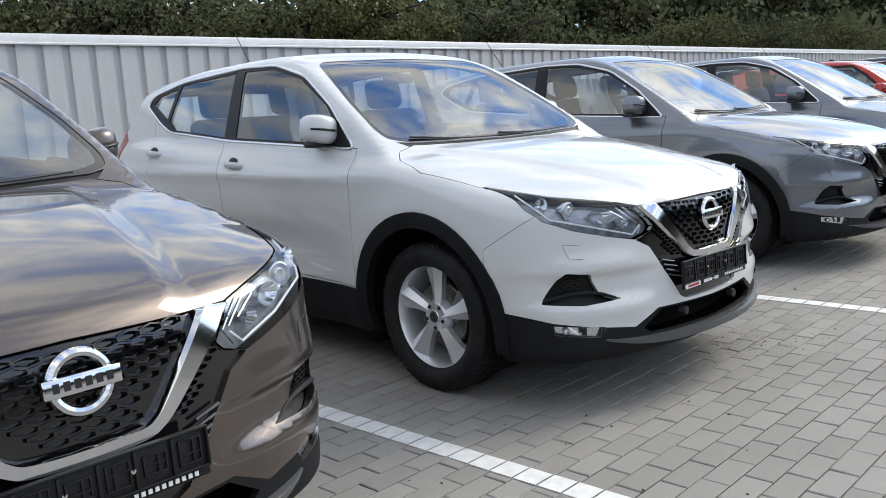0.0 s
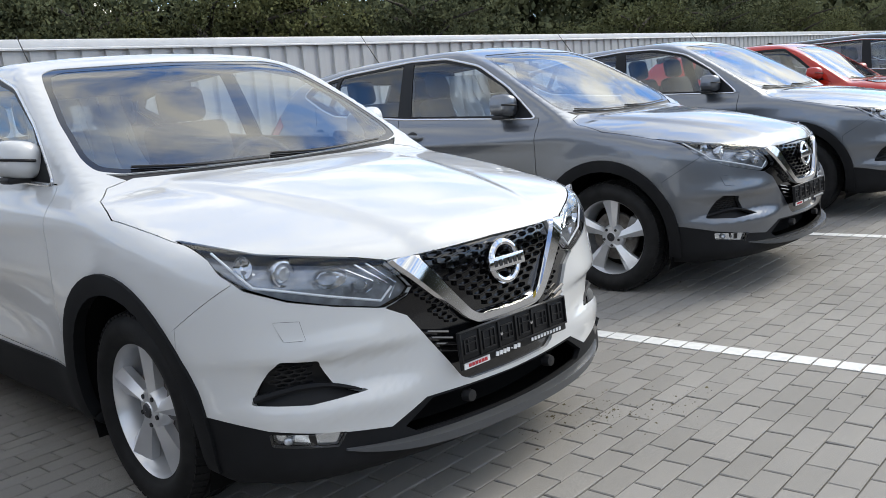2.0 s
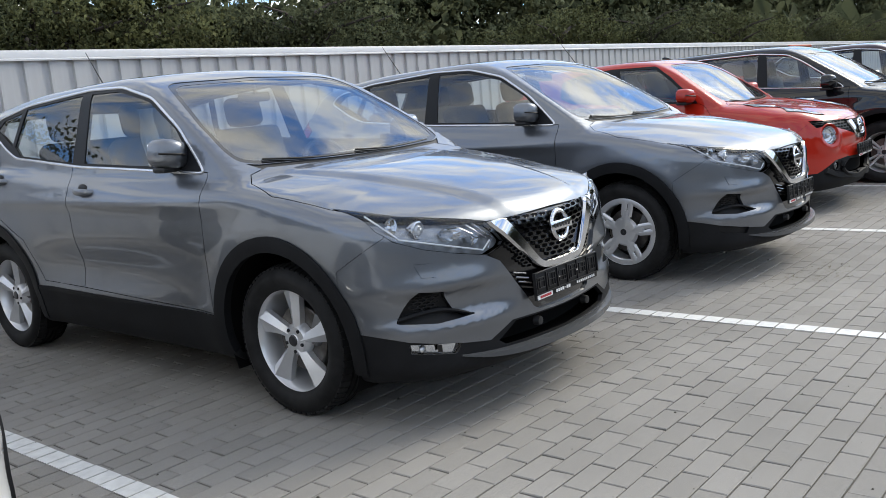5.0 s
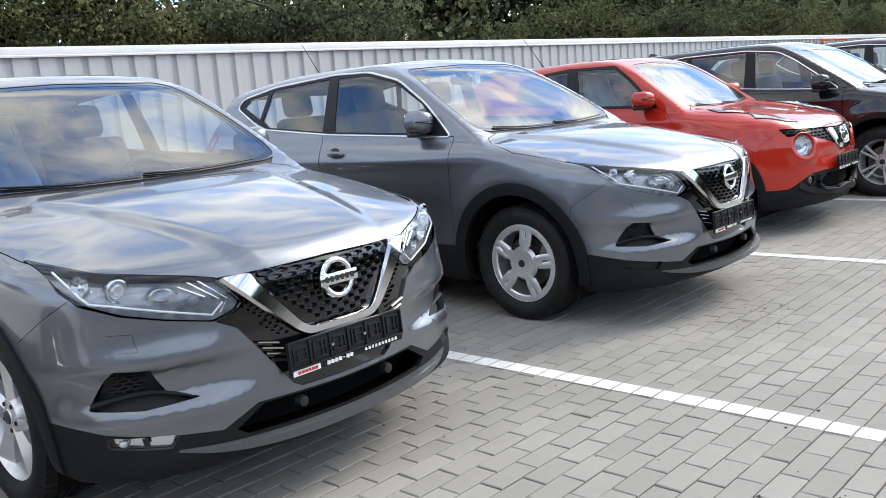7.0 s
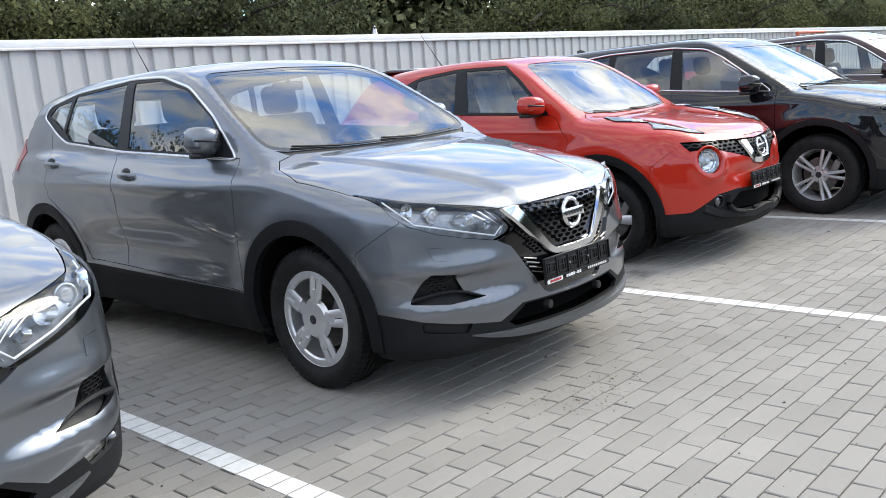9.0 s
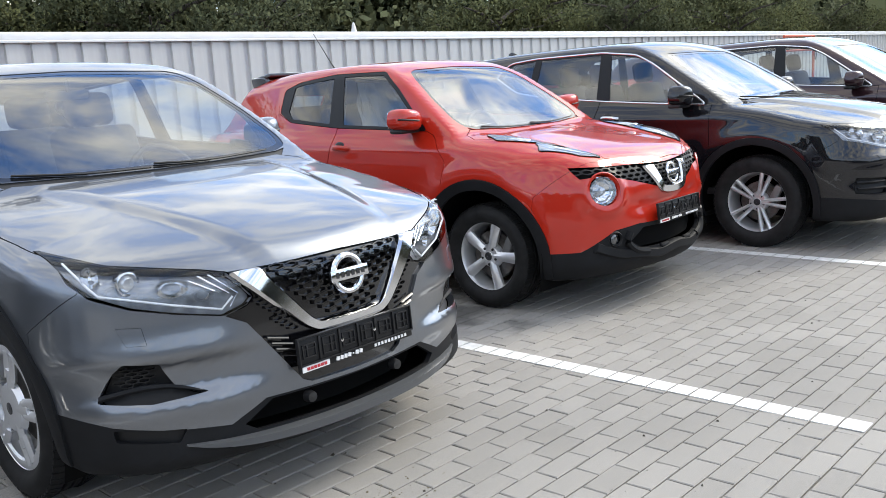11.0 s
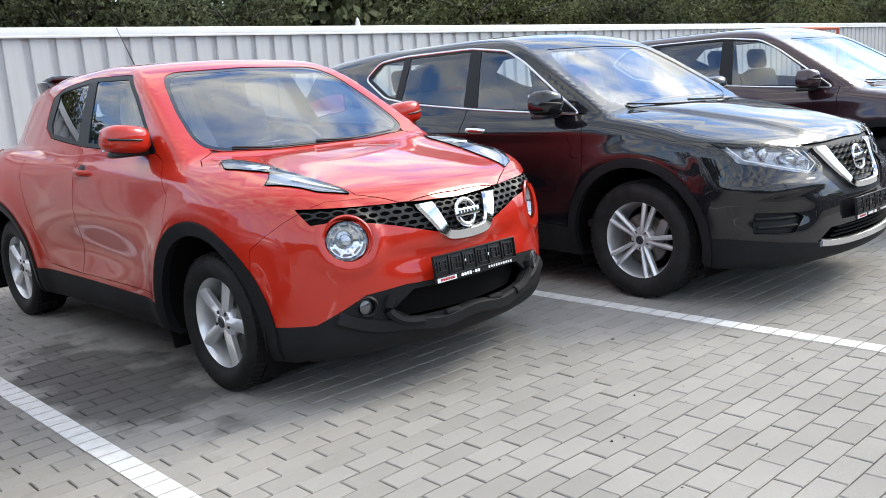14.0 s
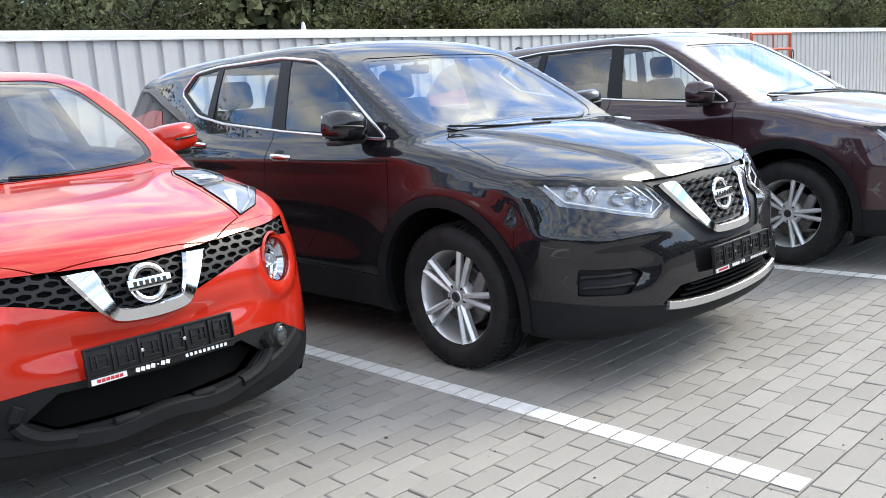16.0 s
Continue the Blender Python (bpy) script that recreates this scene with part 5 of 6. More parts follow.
        part("intake_bar", ribbon(F, line, 0.004, -0.01, 0.02), mats["holder"], car)
    line = smooth2([(0.375, 0.905), (0.335, 0.852), (0.275, 0.765), (0.205, 0.665), (0.175, 0.635), (0.13, 0.618), (0.0, 0.613), (-0.13, 0.618), (-0.175, 0.635), (-0.205, 0.665), (-0.275, 0.765), (-0.335, 0.852), (-0.375, 0.905)], 4)
    wid = [0.022 + 0.028 * max(0, (z - 0.63) / 0.22) for _, z in line]
    part("grille_band", ribbon(F, line, wid, 0.018, 0.02, top=0.846), mats["chrome"], car, "broad chrome V band round the grille")
    for k in range(6):
        z = 0.665 + 0.032 * k
        w = 0.19 + 0.13 * (z - 0.66) / 0.18
        line = [(x, z + 0.006 * math.sin(x * 90)) for x in np.linspace(-w, w, 40)]
        part("grille_bar", ribbon(F, line, 0.0065, 0.004, 0.02), mats["holder"], car, "wavy black grille bar")
    q = nose_at(F, 0, 0.755)
    emblem(car, (0, q.y - 0.020, 0.755), -14, mats, 0.066)
    plate_holder(car, nose_at(F, 0, 0.46).y - 0.026, 0.498, -4, mats)
    line = [(x, 0.322 + 0.02 * (abs(x) / 0.5) ** 4) for x in np.linspace(-0.50, 0.50, 25)]
    part("bumper_lip", ribbon(F, line, 0.022, 0.014, 0.02), mats["chrome_satin"], car, "bright silver lip on the lower bumper")
    strip = frame_strip(F, spec["opening"], 0.0085, 0.006)
    other = mirrored_bm(strip)
    part("window_strip", strip, mats["bright"], car, "bright strip round the side windows")
    part("window_strip", other, mats["bright"], car, "bright strip round the side windows")
    door_handle(car, F, 2.22, 1.00, mats["chrome"], mats)
    door_handle(car, F, 3.15, 1.07, mats["chrome"], mats)
    for s in (-1, 1):
        mirror(car, s, 0.875, 1.54, 1.165, paint, mats, 0.225, 0.150)
    wipers(car, F, mats, [[(0.55, 1.114), (0.25, 1.106), (-0.02, 1.116)], [(-0.05, 1.102), (-0.32, 1.106), (-0.56, 1.124)]])
    q = top_at(F, 0, 3.9)
    bm = bmesh.new()
    rows = []
    for t in np.linspace(0, 1, 7):
        h = 0.065 * math.sin(math.pi * min(t * 0.62 + 0.0, 1)) * (1 if t < 0.9 else 0.9)
        rows.append([bm.verts.new((dx * (1 - 0.5 * t), 3.80 + 0.17 * t, q.z - 0.012 + dz * h)) for dx, dz in ((-0.028, 0), (-0.012, 0.7), (0, 1), (0.012, 0.7), (0.028, 0))])
    for a, b in zip(rows, rows[1:]):
        for j in range(4):
            bm.faces.new((a[j], a[j + 1], b[j + 1], b[j]))
    bm.faces.new(rows[-1])
    part("aerial_fin", bm, mats["gloss"], car, "black fin aerial on the roof")
    cabin(car, m, mats, 1.15, 1.60)
    return car


def juke(name, paint, mats):
    m = JUKE
    spec = dict(
        front=[("grille", [(0.725, 0.855), (0.48, 0.842), (-0.1, 0.818), (-0.1, 0.676), (0.11, 0.676), (0.16, 0.690), (0.37, 0.748), (0.59, 0.800), (0.70, 0.790)]),
               ("round_lamp", circle(0.585, 0.712, 0.083, 24)),
               ("lower", [(-0.1, 0.478), (0.20, 0.492), (0.37, 0.495), (0.54, 0.478), (0.73, 0.375), (0.82, 0.372), (1.0, 0.37), (1.0, 0.05), (-0.1, 0.05)]),
               ("intake", [(-0.1, 0.462), (0.33, 0.470), (0.43, 0.40), (0.34, 0.345), (-0.1, 0.335)]),
               ("fog", circle(0.540, 0.428, 0.040, 16))],
        top=[("lamp_front", rounded([(0.545, 0.57), (0.49, 0.22), (0.61, 0.29), (0.745, 0.48), (0.69, 0.52), (0.655, 0.57)], 0.015, 3)),
             ("lamp", rounded([(0.745, 0.78), (0.69, 0.90), (0.62, 0.93), (0.575, 0.83), (0.545, 0.57), (0.655, 0.57), (0.70, 0.65)], 0.02, 3))],
        hood=[(-0.1, 0.092), (0.30, 0.11), (0.475, 0.21), (0.53, 0.57), (0.56, 0.82), (0.61, 0.92), (0.70, 0.885), (0.735, 0.83), (0.764, 0.94), (0.705, 1.05), (0.62, 1.095), (0.3, 1.05), (-0.1, 1.035)],
        screen=rounded([(-0.1, 1.060), (0.30, 1.064), (0.56, 1.076), (0.640, 1.10), (0.655, 1.15), (0.625, 1.27), (0.56, 1.41), (0.505, 1.462), (0.43, 1.482), (-0.1, 1.497)], 0.03, 3),
        cowl=[(-0.1, 1.03), (0.30, 1.03), (0.60, 1.04), (0.62, 1.09), (0.56, 1.074), (0.30, 1.062), (-0.1, 1.058)],
        opening=rounded([(1.30, 1.085), (2.12, 1.118), (2.72, 1.165), (2.90, 1.235), (2.905, 1.40), (2.72, 1.452), (2.30, 1.488), (1.80, 1.480), (1.62, 1.36)], 0.03, 3),
        windows=[("front_window", [(1.36, 1.108), (2.10, 1.138), (2.20, 1.466), (1.81, 1.457), (1.66, 1.355)]), ("back_window", [(2.25, 1.148), (2.72, 1.190), (2.785, 1.245), (2.77, 1.415), (2.70, 1.430), (2.31, 1.462)])],
        doors=[("front_door", [(1.24, 1.06), (1.10, 0.90), (1.16, 0.40), (2.29, 0.40), (2.24, 0.70), (2.15, 1.118), (1.30, 1.085)]),
               ("rear_door", [(2.29, 0.40), (2.72, 0.42), (2.85, 0.62), (2.98, 0.95), (2.92, 1.235), (2.72, 1.165), (2.15, 1.118), (2.24, 0.70)])],
        bumper=[(-0.2, 0.84), (0.24, 0.875), (0.45, 0.70), (0.50, 0.05), (-0.2, 0.05)],
        tail_lamp=[(3.62, 0.99), (3.95, 0.96), (3.99, 1.06), (3.72, 1.09)], rear_glass=[(-0.1, 1.16), (0.45, 1.18), (0.40, 1.36), (-0.1, 1.38)],
        sill=(0.36, 0.385), lip=0.062, proud=0.012, rim="plain_five", rim_radius=0.222, tint=True)
    sh, F, car = base_car(name, m, spec, paint, mats)
    # lamps on the wings
    back = pair("wing_lamp", sh.take("lamp", out=-0.006, gap=0.002, skirt=-0.012), mats["lamp_dark"], car, "boomerang lamp on the front wing")
    fore = pair("front_limb", sh.take("lamp_front", out=-0.004, gap=0.002, skirt=-0.010), mats["limb"], None, "silvery front limb of the lamp")
    lens = pair("lens", sh.take("lamp", "lamp_front", out=0.006, gap=0.002, skirt=0.0), mats["lamp_glass"], None)
    for i, s in enumerate((1, -1)):
        lens[i].parent, fore[i].parent = back[i], back[i]
        a = [top_at(F, x, y) for x, y in ((0.605, 0.46), (0.56, 0.37), (0.505, 0.27))]
        part("light_strip", tube([(s * p.x, p.y, p.z + 0.001) for p in a], [0.024, 0.016, 0.005], 8, False, 0.25), mats["strip"], back[i])
        a = [top_at(F, x, y) for x, y in ((0.715, 0.49), (0.62, 0.335), (0.515, 0.245))]
        part("limb_edge", tube([(s * p.x, p.y, p.z + 0.003) for p in a], 0.005, 6, False, 0.6), mats["chrome_satin"], back[i])
        q = top_at(F, 0.635, 0.74)
        part("bulb_lens", add_ball(bmesh.new(), (s * 0.635, 0.73, q.z - 0.010), (0.030, 0.060, 0.011)), mats["bulb"], back[i])
        part("bulb_ring", add_ball(bmesh.new(), (s * 0.635, 0.66, q.z - 0.016), (0.045, 0.040, 0.011)), mats["chrome"], back[i])
    # round lamps
    back = pair("round_lamp", sh.take("round_lamp", out=-0.05, skirt=0.0), mats["chrome"], car, "round clear head lamp in a sunken ring")
    lens = pair("lens", sh.take("round_lamp", out=-0.002, gap=0.006, skirt=0.0), mats["lamp_glass"], None)
    for i, s in enumerate((1, -1)):
        lens[i].parent = back[i]
        q = nose_at(F, 0.585, 0.712)
        lean = Vector((0.52, -0.85, 0.1)).normalized()
        m4 = Matrix.Translation((s * q.x, q.y, q.z)) @ Vector((s * lean.x, lean.y, lean.z)).to_track_quat("X", "Z").to_matrix().to_4x4()
        part("lamp_ring", lathe([(0.088, -0.03), (0.096, -0.005), (0.104, 0.004), (0.110, -0.004)], 40, m4), paint, back[i], "painted raised ring round the lamp")
        part("reflector", lathe([(0.082, -0.006), (0.072, -0.028), (0.04, -0.045), (0.001, -0.05)], 32, m4), mats["chrome"], back[i], "chrome reflector bowl")
        part("bulb_lens", lathe([(0.001, 0.0), (0.018, -0.004), (0.026, -0.02), (0.028, -0.04)], 24, m4 @ Matrix.Translation((-0.01, 0, 0))), mats["bulb"], back[i])
        for k in range(8):
            a = radians(45 * k)
            part("reflector_rib", box((-0.030, 0.056 * math.cos(a), 0.056 * math.sin(a)), (0.012, 0.004, 0.036), 0, (45 * k, 0, 0)), mats["bulb"], back[i]).data.transform(m4)
        q = nose_at(F, 0.540, 0.428)
        part("fog_lamp", add_ball(bmesh.new(), (s * 0.540, q.y + 0.008, 0.428), (0.036, 0.016, 0.036)), mats["fog_glass"], car, "small round fog lamp")
        part("fog_ring", lathe([(0.034, -0.004), (0.041, 0.010), (0.050, -0.008)], 24, pose(s * 0.540, q.y, 0.428, 0, 0, -90 + s * 28)), mats["trim"], car)
    pair("fog_bezel", sh.take("fog", out=-0.02, skirt=0.0), mats["holder"], car)
    whole("grille_panel", sh.take("grille", out=-0.020, skirt=-0.02), mats["lining"], car, "dark grille opening")
    whole("intake", sh.take("intake", out=-0.06, skirt=0.0), mats["lining"], car, "dark lower air intake")
    for s in (1, -1):
        bm = honeycomb(F, [(0.245, 0.825), (0.17, 0.698), (0.37, 0.755), (0.59, 0.808), (0.70, 0.798), (0.72, 0.848), (0.48, 0.838)], 0.056, 0.034, 0.014, -0.006, 0.012)
        if s < 0:
            bm.transform(Matrix.Diagonal((-1, 1, 1, 1)))
        part("grille_mesh", bm, mats["holder"], car, "black grille with angled cells")
    part("centre_mesh", honeycomb(F, [(-0.14, 0.815), (-0.10, 0.69), (0.10, 0.69), (0.14, 0.815)], 0.050, 0.030, 0.012, -0.006, 0.012), mats["holder"], car, "black mesh behind the emblem")
    line = smooth2([(0.228, 0.880), (0.203, 0.825), (0.170, 0.755), (0.135, 0.692), (0.105, 0.670), (0.0, 0.662), (-0.105, 0.670), (-0.135, 0.692), (-0.170, 0.755), (-0.203, 0.825), (-0.228, 0.880)], 4)
    wid = [0.026 + 0.020 * max(0, (z - 0.68) / 0.14) for _, z in line]
    part("grille_band", ribbon(F, line, wid, 0.016, 0.02, top=0.822), mats["chrome"], car, "chrome U band in the grille")
    q = nose_at(F, 0, 0.755)
    emblem(car, (0, q.y - 0.012, 0.755), -14, mats, 0.056)
    plate_holder(car, nose_at(F, 0, 0.55).y - 0.030, 0.540, -6, mats)
    # sculpted black chin
    line = [(x, 0.308 + 0.009 * math.cos(x * 15.7) * ramp(-abs(x), -0.45, 0.2) + 0.09 * (abs(x) / 0.66) ** 4) for x in np.linspace(-0.66, 0.66, 45)]
    part("bumper_lip", ribbon(F, line, 0.030, 0.018, 0.03), mats["cladding"], car, "black sculpted chin of the bumper")
    for s in (-1, 1):
        a = [nose_at(F, x, z) for x, z in ((0.44, 0.455), (0.46, 0.40), (0.40, 0.345), (0.30, 0.325))]
        part("chin_arm", tube(soft_line([(s * p.x, p.y - 0.006, p.z) for p in a], 4), 0.022, 8), mats["cladding"], car)
    for x in (-0.14, 0.14):
        q = nose_at(F, x, 0.33)
        part("chin_post", box((x, q.y + 0.0, 0.335), (0.09, 0.03, 0.03), 0.012), mats["cladding"], car)
    door_handle(car, F, 2.06, 0.985, paint, mats)
    for s in (-1, 1):
        mirror(car, s, 0.785, 1.40, 1.165, paint, mats, 0.225, 0.135)
    wipers(car, F, mats, [[(0.52, 1.084), (0.22, 1.069), (-0.02, 1.078)], [(-0.05, 1.064), (-0.30, 1.069), (-0.50, 1.088)]])
    q = top_at(F, 0, 3.0)
    part("aerial", tube([(0.0, 3.0, q.z - 0.01), (0.0, 3.06, q.z + 0.06), (0.0, 3.26, q.z + 0.32)], [0.008, 0.005, 0.0025], 6), mats["trim"], car, "thin black roof aerial")
    q = top_at(F, 0.35, 3.30)
    bm = box((0, 3.37, q.z + 0.020), (0.98, 0.24, 0.030), 0.012, (-8, 0, 0))
    for s in (-1, 1):
        add_box(bm, (s * 0.465, 3.41, q.z - 0.03), (0.055, 0.19, 0.11), 0.018, (0, s * 12, 0))
    part("roof_spoiler", bm, mats["spoiler"], car, "dark rear roof spoiler")
    cabin(car, m, mats, 1.05, 1.53)
    return car


# ---------------------------------------------------------------- ground
LINES = (2.565, 5.43, 8.41, 11.375, 14.20, 17.12, 20.05)
LINE_END = -0.284
PITCH, LONG, JOINT = 0.1013, 0.2026, 0.0048
X0, X1, Y0, Y1 = -3.2, 30.0, -5.2, 6.5


def paving_material(name, c0, c1):
    m = principled(name, c0, 0.88)
    nt = m.node_tree
    b = nt.nodes["Principled BSDF"]
    geo = nt.nodes.new("ShaderNodeNewGeometry")
    info = nt.nodes.new("ShaderNodeObjectInfo")
    tc = nt.nodes.new("ShaderNodeTexCoord")
    add = nt.nodes.new("ShaderNodeMath")
    add.operation = "ADD"
    nt.links.new(geo.outputs["Random Per Island"], add.inputs[0])
    nt.links.new(info.outputs["Random"], add.inputs[1])
    frac = nt.nodes.new("ShaderNodeMath")
    frac.operation = "FRACT"
    nt.links.new(add.outputs[0], frac.inputs[0])
    base = nt.nodes.new("ShaderNodeValToRGB")
    base.color_ramp.elements[0].color, base.color_ramp.elements[1].color = (*c0, 1), (*c1, 1)
    nt.links.new(frac.outputs[0], base.inputs["Fac"])
    # fine sand grain and broad grime, both in world metres
    grain = nt.nodes.new("ShaderNodeTexNoise")
    grain.inputs["Scale"].default_value, grain.inputs["Detail"].default_value = 260.0, 4.0
    grime = nt.nodes.new("ShaderNodeTexNoise")
    grime.inputs["Scale"].default_value, grime.inputs["Detail"].default_value = 0.9, 7.0
    for n in (grain, grime):
        nt.links.new(geo.outputs["Position"], n.inputs["Vector"])
    r1 = nt.nodes.new("ShaderNodeMapRange")
    r1.inputs["From Min"].default_value, r1.inputs["From Max"].default_value = 0.3, 0.7
    r1.inputs["To Min"].default_value, r1.inputs["To Max"].default_value = 0.74, 1.22
    nt.links.new(grain.outputs["Fac"], r1.inputs["Value"])
    r2 = nt.nodes.new("ShaderNodeMapRange")
    r2.inputs["From Min"].default_value, r2.inputs["From Max"].default_value = 0.3, 0.7
    r2.inputs["To Min"].default_value, r2.inputs["To Max"].default_value = 0.84, 1.08
    nt.links.new(grime.outputs["Fac"], r2.inputs["Value"])
    # a damp patch beside the red car
    place = nt.nodes.new("ShaderNodeVectorMath")
    place.operation = "SUBTRACT"
    place.inputs[1].default_value = (11.75, 2.75, 0)
    nt.links.new(geo.outputs["Position"], place.inputs[0])
    shape = nt.nodes.new("ShaderNodeVectorMath")
    shape.operation = "MULTIPLY"
    shape.inputs[1].default_value = (1.5, 0.62, 0)
    nt.links.new(place.outputs[0], shape.inputs[0])
    far = nt.nodes.new("ShaderNodeVectorMath")
    far.operation = "LENGTH"
    nt.links.new(shape.outputs[0], far.inputs[0])
    edge = nt.nodes.new("ShaderNodeTexNoise")
    edge.inputs["Scale"].default_value, edge.inputs["Detail"].default_value = 4.0, 5.0
    nt.links.new(geo.outputs["Position"], edge.inputs["Vector"])
    ragged = nt.nodes.new("ShaderNodeMath")
    ragged.operation = "MULTIPLY_ADD"
    ragged.inputs[1].default_value = 1.3
    nt.links.new(edge.outputs["Fac"], ragged.inputs[0])
    nt.links.new(far.outputs["Value"], ragged.inputs[2])
    damp = nt.nodes.new("ShaderNodeMapRange")
    damp.inputs["From Min"].default_value, damp.inputs["From Max"].default_value = 1.05, 1.30
    damp.inputs["To Min"].default_value, damp.inputs["To Max"].default_value = 0.42, 1.0
    nt.links.new(ragged.outputs[0], damp.inputs["Value"])
    wet = nt.nodes.new("ShaderNodeMath")
    wet.operation = "MULTIPLY"
    nt.links.new(damp.outputs[0], wet.inputs[0])
    nt.links.new(r2.outputs[0], wet.inputs[1])
    mul = nt.nodes.new("ShaderNodeMath")
    mul.operation = "MULTIPLY"
    nt.links.new(r1.outputs[0], mul.inputs[0])
    nt.links.new(wet.outputs[0], mul.inputs[1])
    mix = nt.nodes.new("ShaderNodeVectorMath")
    mix.operation = "SCALE"
    nt.links.new(base.outputs["Color"], mix.inputs[0])
    nt.links.new(mul.outputs[0], mix.inputs["Scale"])
    nt.links.new(mix.outputs[0], b.inputs["Base Color"])
    bp = nt.nodes.new("ShaderNodeBump")
    bp.inputs["Strength"].default_value, bp.inputs["Distance"].default_value = 0.5, 0.0012
    nt.links.new(grain.outputs["Fac"], bp.inputs["Height"])
    nt.links.new(bp.outputs[0], b.inputs["Normal"])
    return m


PAVER = paving_material("concrete_paver", (0.268, 0.254, 0.233), (0.318, 0.302, 0.279))
SAND = bumpy(speckle(principled("joint_sand", (0.115, 0.104, 0.086), 0.95), 60.0, 0.55), 200.0, 0.6, 0.003)
LINE_PAINT = bumpy(speckle(principled("worn_white_paint", (0.74, 0.74, 0.72), 0.7), 22.0, 0.10), 240.0, 0.4, 0.001)

bm = bmesh.new()
bmesh.ops.create_grid(bm, x_segments=1, y_segments=1, size=600)
ground = part("ground", bm, SAND)
ground.location.z = -0.008
tagged(ground, "sandy bed and level ground round the car park", "ground", kind="structure")


def paver_verts(x, y, tilt, drop):
    """A block with worn, rounded top edges: eight points below, eight above."""
    hx, hy, c = LONG / 2 - JOINT / 2, PITCH / 2 - JOINT / 2, 0.004
    v = []
    for dx, dy in ((-1, -1), (1, -1), (1, 1), (-1, 1)):
        v.append((x + dx * hx, y + dy * hy, -0.012))
    for dx, dy in ((-1, -1), (1, -1), (1, 1), (-1, 1)):
        v.append((x + dx * hx, y + dy * hy, drop - 0.003 + tilt[0] * dx + tilt[1] * dy))
    for dx, dy in ((-1, -1), (1, -1), (1, 1), (-1, 1)):
        v.append((x + dx * (hx - c), y + dy * (hy - c), drop + tilt[0] * dx + tilt[1] * dy))
    return v


PAVER_FACES = [(8, 9, 10, 11)] + [(a + i, a + (i + 1) % 4, a + 4 + (i + 1) % 4, a + 4 + i) for a in (0, 4) for i in range(4)]


# ---------------------------------------------------------------- fence and kerb
FENCE_Y, FENCE_TOP, RIB = 7.61, 2.14, 0.2535
FENCE_PAINT = bumpy(speckle(speckle(principled("grey_sheet_paint", (0.52, 0.525, 0.53), 0.45, 0.1), 3.0, 0.06, stretch=(6, 1, 0.4)), 8.0, 0.08, "Roughness"), 30.0, 0.05, 0.002)
CAP_PAINT = speckle(principled("cap_paint", (0.68, 0.69, 0.70), 0.40, 0.1), 5.0, 0.06)
fence = tagged(new("fence"), "tall fence of light grey ribbed metal sheet with a folded cap", "fence", kind="structure")
prof = [(0.0, 0.0), (0.172, 0.0), (0.180, 0.030), (0.2455, 0.030), (RIB, 0.0)]
verts, faces = [], []
for z in (0.10, 0.8, 1.5, FENCE_TOP - 0.10):
    verts += [(x, y, z) for x, y in prof]
for k in range(3):
    faces += [(k * 5 + i, k * 5 + i + 1, k * 5 + 6 + i, k * 5 + 5 + i) for i in range(4)]
panel_mesh = None
for i in range(-28, 230):
    if panel_mesh is None:
        ob = finish("panel", verts, faces, FENCE_PAINT, fence, sharp=20)
        panel_mesh = ob.data
    else:
        ob = new("panel", panel_mesh)
        ob.parent = fence
    ob.location = (13.056 + (i - 16) * RIB, FENCE_Y, 0)
back = box((25, FENCE_Y + 0.05, 1.08), (75, 0.02, 1.96))
part("back_sheet", back, FENCE_PAINT, fence)
for i in range(25):
    x = -10.5 + i * 3.0
    bm = bmesh.new()
    line = [(FENCE_Y - 0.020, 2.040), (FENCE_Y - 0.034, 2.036), (FENCE_Y - 0.034, 2.052), (FENCE_Y - 0.022, 2.060), (FENCE_Y - 0.020, 2.118), (FENCE_Y - 0.012, 2.138), (FENCE_Y + 0.070, 2.146), (FENCE_Y + 0.078, 2.05)]
    a = [bm.verts.new((x + 0.001, y, z)) for y, z in line]
    b = [bm.verts.new((x + 2.999, y, z)) for y, z in line]
    for j in range(len(line) - 1):
        bm.faces.new((a[j], b[j], b[j + 1], a[j + 1]))
    part("cap", bm, CAP_PAINT, fence, sharp=20)
CONCRETE = bumpy(speckle(principled("kerb_concrete", (0.42, 0.41, 0.39), 0.9), 9.0, 0.15), 120.0, 0.5, 0.002)
kerb = tagged(part("kerb", box((25, 7.08, 0.02), (75, 1.10, 0.16), 0.012), CONCRETE), "pale concrete kerb strip at the foot of the fence", "kerb", kind="structure")


